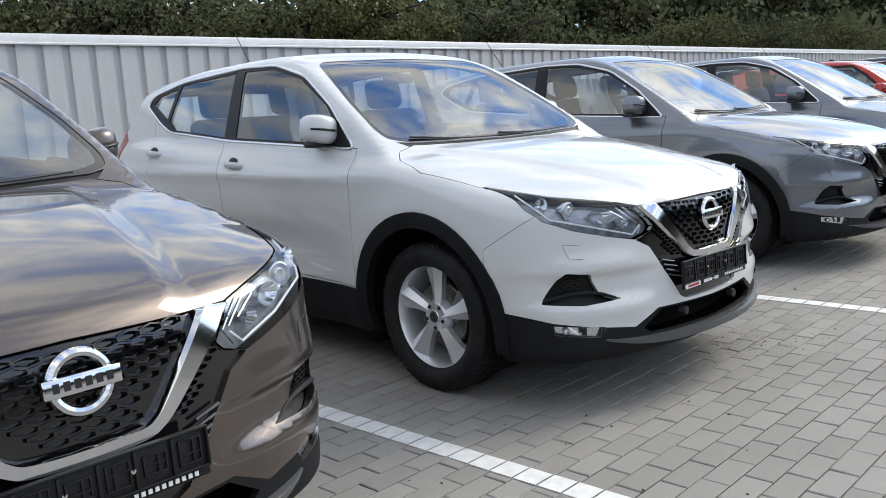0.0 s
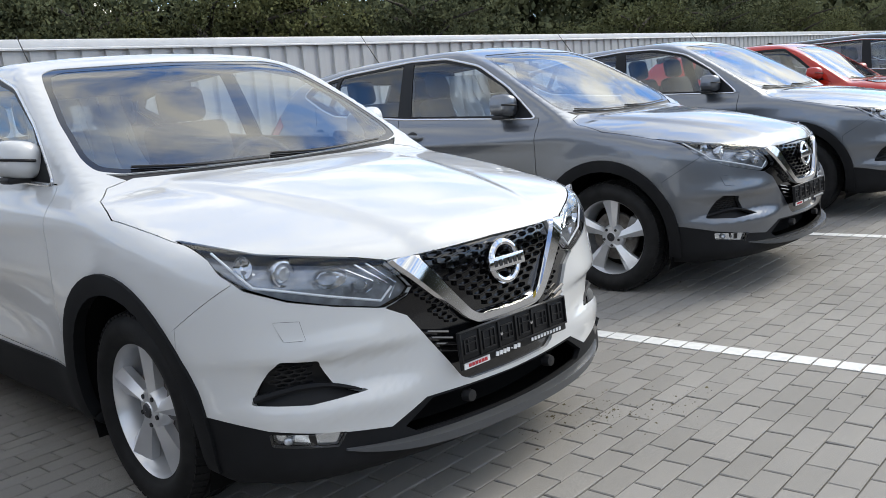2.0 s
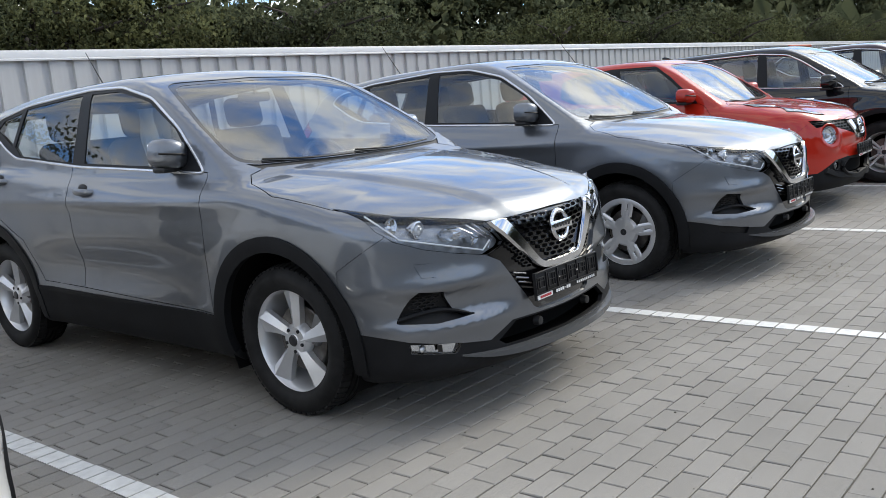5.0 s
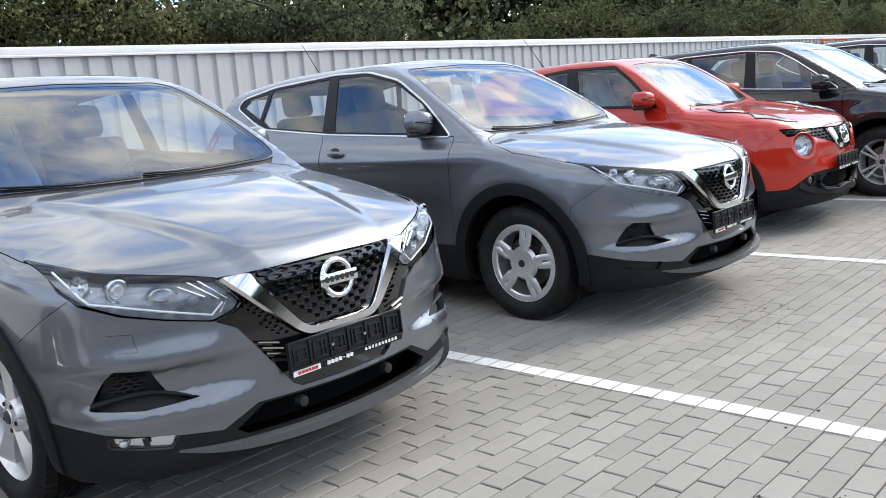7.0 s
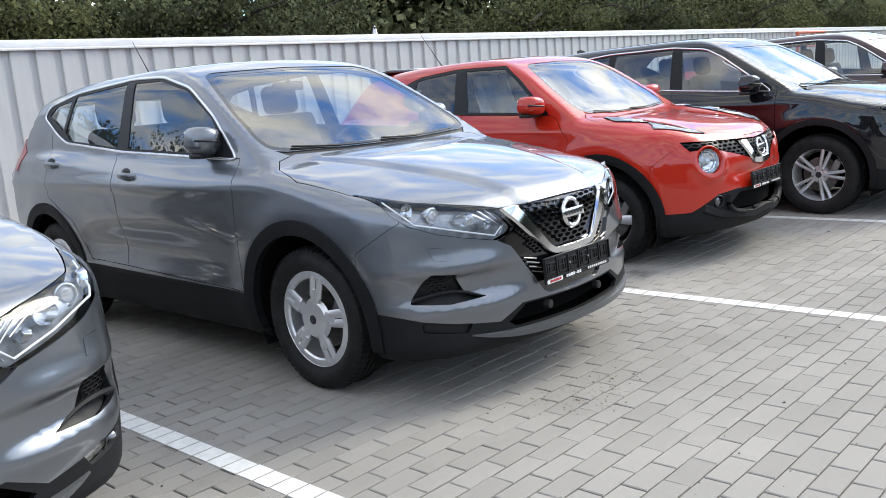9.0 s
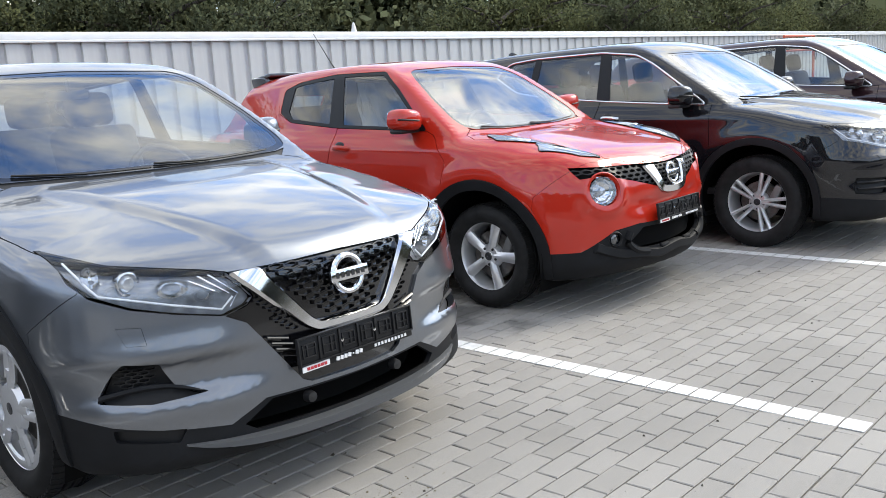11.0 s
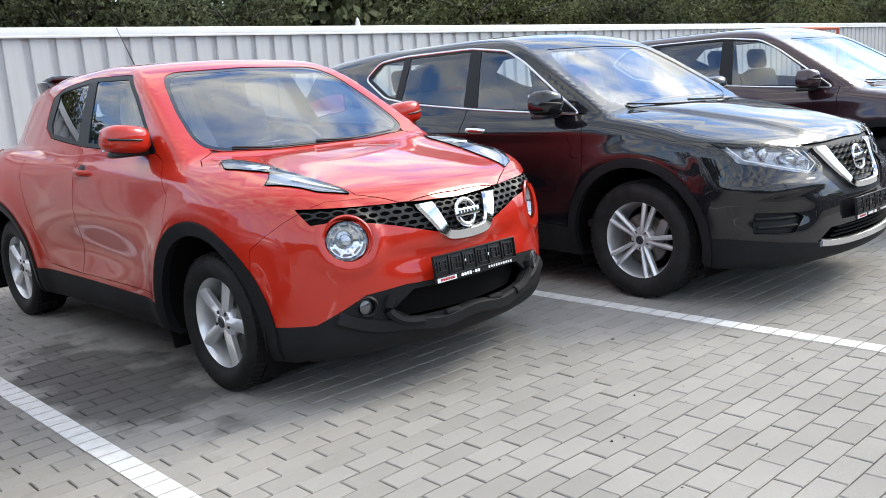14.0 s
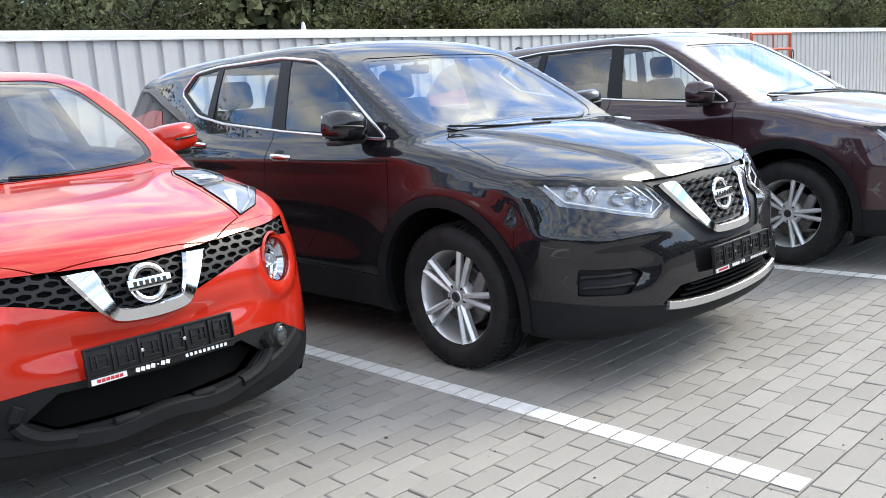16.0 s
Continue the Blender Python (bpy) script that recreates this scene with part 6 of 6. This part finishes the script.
# ---------------------------------------------------------------- trees behind the fence
def leaf_material(name, c0, c1):
    m = principled(name, c0, 0.85, 0.0, Specular_IOR_Level=0.12)
    nt = m.node_tree
    geo = nt.nodes.new("ShaderNodeNewGeometry")
    rp = nt.nodes.new("ShaderNodeValToRGB")
    rp.color_ramp.elements[0].color, rp.color_ramp.elements[1].color = (*c0, 1), (*c1, 1)
    nt.links.new(geo.outputs["Random Per Island"], rp.inputs["Fac"])
    nt.links.new(rp.outputs["Color"], nt.nodes["Principled BSDF"].inputs["Base Color"])
    thin = nt.nodes.new("ShaderNodeBsdfTranslucent")
    nt.links.new(rp.outputs["Color"], thin.inputs["Color"])
    mx = nt.nodes.new("ShaderNodeMixShader")
    mx.inputs[0].default_value = 0.42
    nt.links.new(nt.nodes["Principled BSDF"].outputs[0], mx.inputs[1])
    nt.links.new(thin.outputs[0], mx.inputs[2])
    nt.links.new(mx.outputs[0], nt.nodes["Material Output"].inputs["Surface"])
    return m


LEAF = leaf_material("leaf_green", (0.120, 0.138, 0.062), (0.205, 0.222, 0.108))
LEAF_DARK = leaf_material("leaf_dark", (0.110, 0.130, 0.072), (0.165, 0.185, 0.105))
BARK = bumpy(speckle(principled("bark", (0.055, 0.045, 0.036), 0.95), 20.0, 0.4, stretch=(1, 1, 0.2)), 40.0, 0.8, 0.01)


def leaves(rng, centres, radii, count, size):
    """Small bent leaves scattered in clumps."""
    k = rng.integers(0, len(centres), count)
    d = rng.normal(size=(count, 3))
    d /= np.linalg.norm(d, axis=1)[:, None]
    r = rng.random(count) ** 0.45
    p = centres[k] + d * (radii[k] * r)[:, None] * np.array([1, 1, 0.8])
    a = rng.normal(size=(count, 3)) + np.array([0, 0, -0.4])
    a /= np.linalg.norm(a, axis=1)[:, None]
    b = np.cross(a, rng.normal(size=(count, 3)))
    b /= np.linalg.norm(b, axis=1)[:, None]
    s = size * rng.uniform(0.6, 1.4, count)
    u, w = a * s[:, None], b * (s * 0.36)[:, None]
    v = np.stack([p, p + u * 0.5 + w, p + u, p + u * 0.5 - w], 1).reshape(-1, 3)
    f = np.arange(count * 4).reshape(-1, 4)
    # leaves turn their faces outwards from the clump
    o = 0.7 * d * r[:, None] + 0.4 * np.cross(a, b) + np.array([0.1, -0.25, 0.35])
    o /= np.linalg.norm(o, axis=1)[:, None]
    return v, f, np.repeat(o, 4, 0)


def leaf_mesh(name, v, f, o, mat):
    me = bpy.data.meshes.new(name)
    me.from_pydata(v.tolist(), [], f.tolist())
    me.shade_smooth()
    me.normals_split_custom_set_from_vertices(o.tolist())
    me.materials.append(mat)
    return me


def tree(seed, height, spread, count, mat):
    rng = np.random.default_rng(seed)
    t = new("tree")
    bm = bmesh.new()
    add_tube(bm, [(0, 0, -0.1), (0.05, 0, height * 0.2), (0.1 * rng.normal(), 0.1 * rng.normal(), height * 0.5), (0.2 * rng.normal(), 0.2 * rng.normal(), height * 0.85)], [0.20, 0.16, 0.11, 0.03], 9)
    centres, radii = [], []
    for i in range(15):
        z = height * (0.16 + 0.05 * i)
        a = i * 2.4 + rng.uniform(-0.4, 0.4)
        reach = spread * (1.0 - 0.55 * abs(z / height - 0.42)) * rng.uniform(0.6, 1.0)
        tip = Vector((math.cos(a) * reach, math.sin(a) * reach, z + reach * 0.35))
        add_tube(bm, [(0, 0, z), tuple(tip * 0.5 + Vector((0, 0, z * 0.5 + 0.1))), tuple(tip)], [0.06, 0.035, 0.012], 6)
        for k in range(4):
            q = tip * (0.45 + 0.2 * k) + Vector((0, 0, (1 - (0.45 + 0.2 * k)) * z))
            centres.append([q.x + rng.normal() * 0.35, q.y + rng.normal() * 0.35, q.z + rng.normal() * 0.35 - 0.25 * k])
            radii.append(rng.uniform(0.35, 0.75))
    part("trunk", bm, BARK, t, "dark rough bark trunk and limbs")
    v, f, o = leaves(rng, np.array(centres), np.array(radii), count, 0.062)
    ob = new("crown", leaf_mesh("crown", v, f, o, mat))
    ob.parent = t
    return tagged(t, "leafy green tree growing behind the fence", "tree", "trees behind the fence")


def clearing(x, y, wide):
    """True in the gap between the trees that leads to the tent."""
    return 6.0 + (y + 1.25) * 0.98 - wide < x < 11.6 + (y + 1.3) * 0.742 + wide


rng = np.random.default_rng(7)
first = [tree(11, 3.2, 1.9, 22000, LEAF), tree(12, 3.5, 2.1, 24000, LEAF_DARK), tree(13, 3.0, 1.8, 22000, LEAF)]
k = 0
for row, (y, step) in enumerate(((11.0, 2.6), (14.0, 3.0))):
    x = 4.0 + 2.5 * row
    while x < 62:
        if clearing(x, y, 2.0):
            x += 0.5
            continue
        src = first[k % 3]
        m = pose(x + rng.uniform(-0.8, 0.8), y + rng.uniform(-0.7, 1.0), 0, 0, 0, rng.uniform(0, 360))
        if k < 3:
            src.matrix_basis = m
        else:
            copy_thing(src, m)
        k += 1
        x += step * rng.uniform(0.85, 1.2)
n = 620
c = np.stack([rng.uniform(1, 75, n), rng.uniform(10.5, 19.0, n), rng.uniform(0.6, 3.3, n)], 1)
c[np.array([clearing(q[0], q[1], 0.9) for q in c]), 2] *= 0.35
v, f, o = leaves(rng, c, rng.uniform(0.6, 1.2, n), 150000, 0.085)
tagged(new("undergrowth", leaf_mesh("undergrowth", v, f, o, LEAF_DARK)), "dark tangled bushes below the trees", "bushes", kind="stuff")
n = 1000
wx = rng.uniform(6, 170, n)
c = np.stack([wx, rng.uniform(25.0, 32.0, n), rng.uniform(0.06, 1.0, n) * (4.8 + 0.09 * np.maximum(wx - 18, 0))], 1)
v, f, o = leaves(rng, c, rng.uniform(1.4, 2.2, n), 190000, 0.45)
tagged(new("woods", leaf_mesh("woods", v, f, o, LEAF_DARK)), "dark dense woods far behind the fence", "woods", kind="stuff")
# added ring of trees, out of view; taller towards -y to darken bumper reflections
n = 900
a = rng.uniform(0, 2 * math.pi, n)
r = rng.uniform(60, 85, n)
c = np.stack([8 + np.cos(a) * r, np.sin(a) * r, rng.uniform(0, 1, n) ** 1.15 * np.where(np.sin(a) < 0.2, 9.5, 4.0)], 1)
v, f, o = leaves(rng, c, rng.uniform(2.2, 3.4, n), 120000, 1.7)
tagged(new("backdrop", leaf_mesh("backdrop", v, f, o, LEAF_DARK)), "unseen ring of trees added to darken what the cars reflect", "treeline", kind="structure")

# ---------------------------------------------------------------- cars
def repaint(car, old, fresh):
    for o in car.children_recursive:
        if o.data and o.data.materials and o.data.materials[0] == old:
            o.data = o.data.copy()
            o.data.materials[0] = fresh


GROUP = "row of parked cars"
white = qashqai("car", PAINT_WHITE, MATS)
tagged(white, "white compact crossover car with black plastic cladding", "car", GROUP)
white.matrix_basis = pose(3.843, 0.930, 0, 0, 0, -3.5)
brown = copy_thing(white, pose(1.092, 0.982, 0))
repaint(brown, PAINT_WHITE, PAINT_BROWN)
tagged(brown, "brown metallic compact crossover car with black grille", "car", GROUP)
grey = copy_thing(white, pose(7.132, 1.110, 0, 0, 0, 0.2))
repaint(grey, PAINT_WHITE, PAINT_GREY)
tagged(grey, "grey metallic compact crossover car with alloy wheels", "car", GROUP)
plain = qashqai("car", PAINT_GREY, MATS, "cover")
plain.matrix_basis = pose(10.011, 0.99, 0)
tagged(plain, "grey metallic compact crossover car with plastic wheel covers", "car", GROUP)
red = juke("car", PAINT_RED, MATS)
red.matrix_basis = pose(12.893, 1.30, 0, 0, 0, 1.0)
tagged(red, "bright red small crossover car with round lamps", "car", GROUP)
black = xtrail("car", PAINT_BLACK, MATS)
black.matrix_basis = pose(15.30, 0.49, 0)
tagged(black, "glossy black large crossover car with chrome handles", "car", GROUP)
dusk = copy_thing(black, pose(18.08, 0.126, 0))
repaint(dusk, PAINT_BLACK, PAINT_DUSK)
tagged(dusk, "dark plum large crossover car with ten-spoke wheels", "car", GROUP)

# ---------------------------------------------------------------- small things
TENT = speckle(principled("tent_canvas", (0.75, 0.75, 0.74), 0.8), 4.0, 0.06)
tent = new("tent")
bm = lathe([(0.02, 3.75), (0.05, 3.70), (0.10, 3.45), (0.25, 3.15), (0.7, 2.75), (1.6, 2.40), (1.6, 2.15)], 24, pose(0, 0, 0, 0, -90, 0))
part("canopy", bm, TENT, tent)
for a in range(4):
    part("post", tube([(1.5 * math.cos(a * 1.571 + 0.785), 1.5 * math.sin(a * 1.571 + 0.785), -0.05), (1.5 * math.cos(a * 1.571 + 0.785), 1.5 * math.sin(a * 1.571 + 0.785), 2.3)], 0.03), CAP_PAINT, tent)
tent.location = (29.1, 22.3, 0)
tagged(tent, "white peaked tent beyond the fence", "tent")

RED_STEEL = speckle(principled("red_lead_paint", (0.50, 0.10, 0.05), 0.6), 9.0, 0.2)
rack = new("metal_rack")
for x in (29.75, 31.65):
    part("post", tube([(x, 7.38, 0.05), (x, 7.38, 2.0)], 0.035, 8), RED_STEEL, rack)
part("post", tube([(30.8, 7.38, 1.66), (30.8, 7.38, 2.0)], 0.02, 8), RED_STEEL, rack)
for z in (2.0, 1.66, 0.6):
    part("bar", tube([(29.72, 7.38, z), (31.68, 7.38, z)], 0.032, 8), RED_STEEL, rack)
hook = [(31.7 + 0.05 * math.cos(a), 7.34, 1.52 + 0.12 * math.sin(a)) for a in np.linspace(0, 6.28, 15)[:-1]]
part("hook", tube(hook, 0.012, 6, True, 1.0, Vector((0, 1, 0))), MATS["lip"], rack, "grey steel loop")
tagged(rack, "rust-red steel rack standing against the fence", "rack")



def crumpled_film(name, wide, high, seed):
    """A creased sheet of clear plastic hung over a seat."""
    rng = np.random.default_rng(seed)
    nx, nz = 22, 16
    ph = rng.uniform(0, 6.28, 6)
    bm = bmesh.new()
    grid = []
    for i in range(nx + 1):
        u = i / nx - 0.5
        col = []
        for j in range(nz + 1):
            v = j / nz
            fold = 0.022 * math.sin(u * 34 + ph[0] + 2.0 * v) + 0.014 * math.sin(u * 61 + ph[1] - 3 * v) + 0.012 * math.sin(v * 17 + u * 20 + ph[2])
            col.append(bm.verts.new((u * wide * (1 - 0.25 * v), -0.05 + 0.20 * v * high + fold - 0.30 * (1 - v) ** 3, v * high)))
        grid.append(col)
    for a, b in zip(grid, grid[1:]):
        for j in range(nz):
            bm.faces.new((a[j], b[j], b[j + 1], a[j + 1]))
    return bm


FILM = bpy.data.materials.new("plastic_film")
FILM.use_nodes = True
fb = FILM.node_tree.nodes["Principled BSDF"]
fb.inputs["Base Color"].default_value, fb.inputs["Roughness"].default_value, fb.inputs["Alpha"].default_value = (0.85, 0.87, 0.88, 1), 0.22, 0.42
for base, seed, x, y in ((white, 1, -0.30, 2.32), (grey, 2, -0.30, 2.32), (red, 3, -0.28, 2.18)):
    film = part("plastic_film", crumpled_film("plastic_film", 0.62, 0.62, seed), FILM, sharp=60)
    film.matrix_basis = base.matrix_basis @ pose(x, y, 0.80)
    tagged(film, "crumpled clear plastic film over a front seat", "plastic film", "protective films in the cars")
PAPER = speckle(principled("white_paper", (0.78, 0.78, 0.75), 0.7), 8.0, 0.05)
for base, x, y, z, w, h, turn in ((grey, 0.30, 1.62, 1.085, 0.21, 0.15, 12), (plain, 0.20, 1.58, 1.085, 0.16, 0.11, -8), (red, -0.05, 1.44, 1.075, 0.12, 0.09, 20), (black, -0.20, 1.66, 1.085, 0.20, 0.14, 6)):
    sheet_of_paper = part("paper", box((0, 0, 0), (w, h, 0.002)), PAPER)
    sheet_of_paper.matrix_basis = base.matrix_basis @ pose(x, y, z, -6, 0, turn)
    tagged(sheet_of_paper, "white paper sheet lying on a dashboard", "paper", "papers in the cars")
# a fallen leaf on the white car's grille band
YELLOW = speckle(principled("yellow_leaf", (0.55, 0.40, 0.06), 0.6), 60.0, 0.3)
bm = bmesh.new()
edge = [bm.verts.new(p) for p in ((0, 0, 0), (0.007, 0.002, 0.010), (0.006, 0.004, 0.022), (0, 0.003, 0.034), (-0.006, 0.004, 0.022), (-0.007, 0.002, 0.010))]
mid = bm.verts.new((0, -0.003, 0.017))
for a, b in zip(edge, edge[1:] + edge[:1]):
    bm.faces.new((a, b, mid))
fallen = part("leaf", bm, YELLOW)
q = nose_at(car_field(QASHQAI), 0.10, 0.585)
fallen.matrix_basis = white.matrix_basis @ pose(0.10, q.y - 0.034, 0.600, 20, 8, 0)
tagged(fallen, "small yellow fallen leaf lying on chrome", "leaf")


# ---------------------------------------------------------------- crumbs and dry weeds on the paving
def crumbs(name, spots, sizes, colour, label, category):
    rng = np.random.default_rng(len(spots))
    v, f = [], []
    for (x, y), s in zip(spots, sizes):
        a = rng.uniform(0, 6.28)
        k = len(v)
        for j in range(4):
            r = s * rng.uniform(0.6, 1.2)
            v.append((x + r * math.cos(a + 1.57 * j), y + r * math.sin(a + 1.57 * j), 0.0))
        v.append((x + 0.3 * s, y, s * rng.uniform(0.5, 0.9)))
        f += [(k + j, k + (j + 1) % 4, k + 4) for j in range(4)]
    me = bpy.data.meshes.new(name)
    me.from_pydata(v, [], f)
    me.materials.append(speckle(principled(name + "_matter", colour, 0.95), 50.0, 0.4))
    return tagged(new(name, me), label, category, kind="stuff")


rng = np.random.default_rng(21)
n = 2600
spots = np.stack([rng.uniform(-0.5, 20, n), rng.uniform(-1.6, 5.5, n)], 1)
row = rng.random(n) < 0.55
spots[row, 1] = np.round(spots[row, 1] / 0.1013) * 0.1013 + rng.normal(0, 0.004, row.sum())
crumbs("grit", spots, rng.gamma(2.0, 0.0013, n) + 0.0012, (0.05, 0.045, 0.035), "dark grit and crumbs lying on the paving", "grit")
n = 620
hub = np.array([(9.75, 0.83), (4.5, 1.04), (9.62, 0.88), (9.85, 0.76), (9.7, 0.70), (4.62, 0.86), (4.36, 1.12)])[rng.integers(0, 7, n)]
crumbs("dry_weeds", hub + rng.normal(0, 1, (n, 2)) * np.array([0.13, 0.07]), rng.gamma(2.0, 0.0011, n) + 0.001, (0.15, 0.125, 0.075), "dry weeds and straw bits in the joints", "weeds")

# ---------------------------------------------------------------- paving blocks and painted lines
rng = np.random.default_rng(3)
pavement = tagged(new("pavement"), "grey concrete block paving laid in running bond", "paving", kind="structure")
verts, faces, near = [], [], 0
shared = []
for i in range(6):
    t = (rng.normal() * 0.0006, rng.normal() * 0.0006)
    me = bpy.data.meshes.new("paver")
    me.from_pydata(paver_verts(0, 0, t, rng.normal() * 0.0008), [], PAVER_FACES)
    me.materials.append(PAVER)
    shared.append(me)
rows_n = int((Y1 - Y0) / PITCH)
for r in range(rows_n):
    y = LINE_END + PITCH / 2 + (r - int((LINE_END - Y0) / PITCH)) * PITCH
    off = (r % 2) * LONG / 2 + rng.normal() * 0.006
    for cidx in range(int((X1 - X0) / LONG)):
        x = X0 + off + cidx * LONG
        if -0.25 < y < 0.70 and 8.6 < x < 15.0 and near < 300:
            ob = new("paver", shared[int(rng.integers(0, 6))])
            ob.parent = pavement
            ob.location = (x, y, 0)
            near += 1
        else:
            b = len(verts)
            verts += paver_verts(x + rng.normal() * 0.0008, y, (rng.normal() * 0.0006, rng.normal() * 0.0006), rng.normal() * 0.0008)
            faces += [tuple(b + q for q in f) for f in PAVER_FACES]
me = bpy.data.meshes.new("paving_rest")
me.from_pydata(verts, [], faces)
me.materials.append(PAVER)
rest = new("paving_rest", me)
rest.parent = pavement
tagged(rest, "joined further paving blocks", kind="stuff")

for n, x in enumerate(LINES):
    line = tagged(new("parking_line"), "white painted bay line on the paving, slightly worn", "bay line", "bay lines", kind="structure")
    verts, faces = [], []
    for r in range(int((5.6 - LINE_END) / PITCH)):
        y0, y1 = LINE_END + r * PITCH + 0.0045, LINE_END + (r + 1) * PITCH - 0.0045
        a, b = x - 0.05 + rng.normal() * 0.001, x + 0.05 + rng.normal() * 0.001
        k = len(verts)
        verts += [(a, y0, 0.0035), (b, y0, 0.0035), (b, y1, 0.0035), (a, y1, 0.0035), (a, y0, 0.0005), (b, y0, 0.0005), (b, y1, 0.0005), (a, y1, 0.0005)]
        faces += [(k, k + 1, k + 2, k + 3), (k + 4, k + 5, k + 1, k), (k + 6, k + 7, k + 3, k + 2), (k + 5, k + 6, k + 2, k + 1), (k + 7, k + 4, k, k + 3)]
    me = bpy.data.meshes.new("paint")
    me.from_pydata(verts, [], faces)
    me.materials.append(LINE_PAINT)
    p = new("paint", me)
    p.parent = line
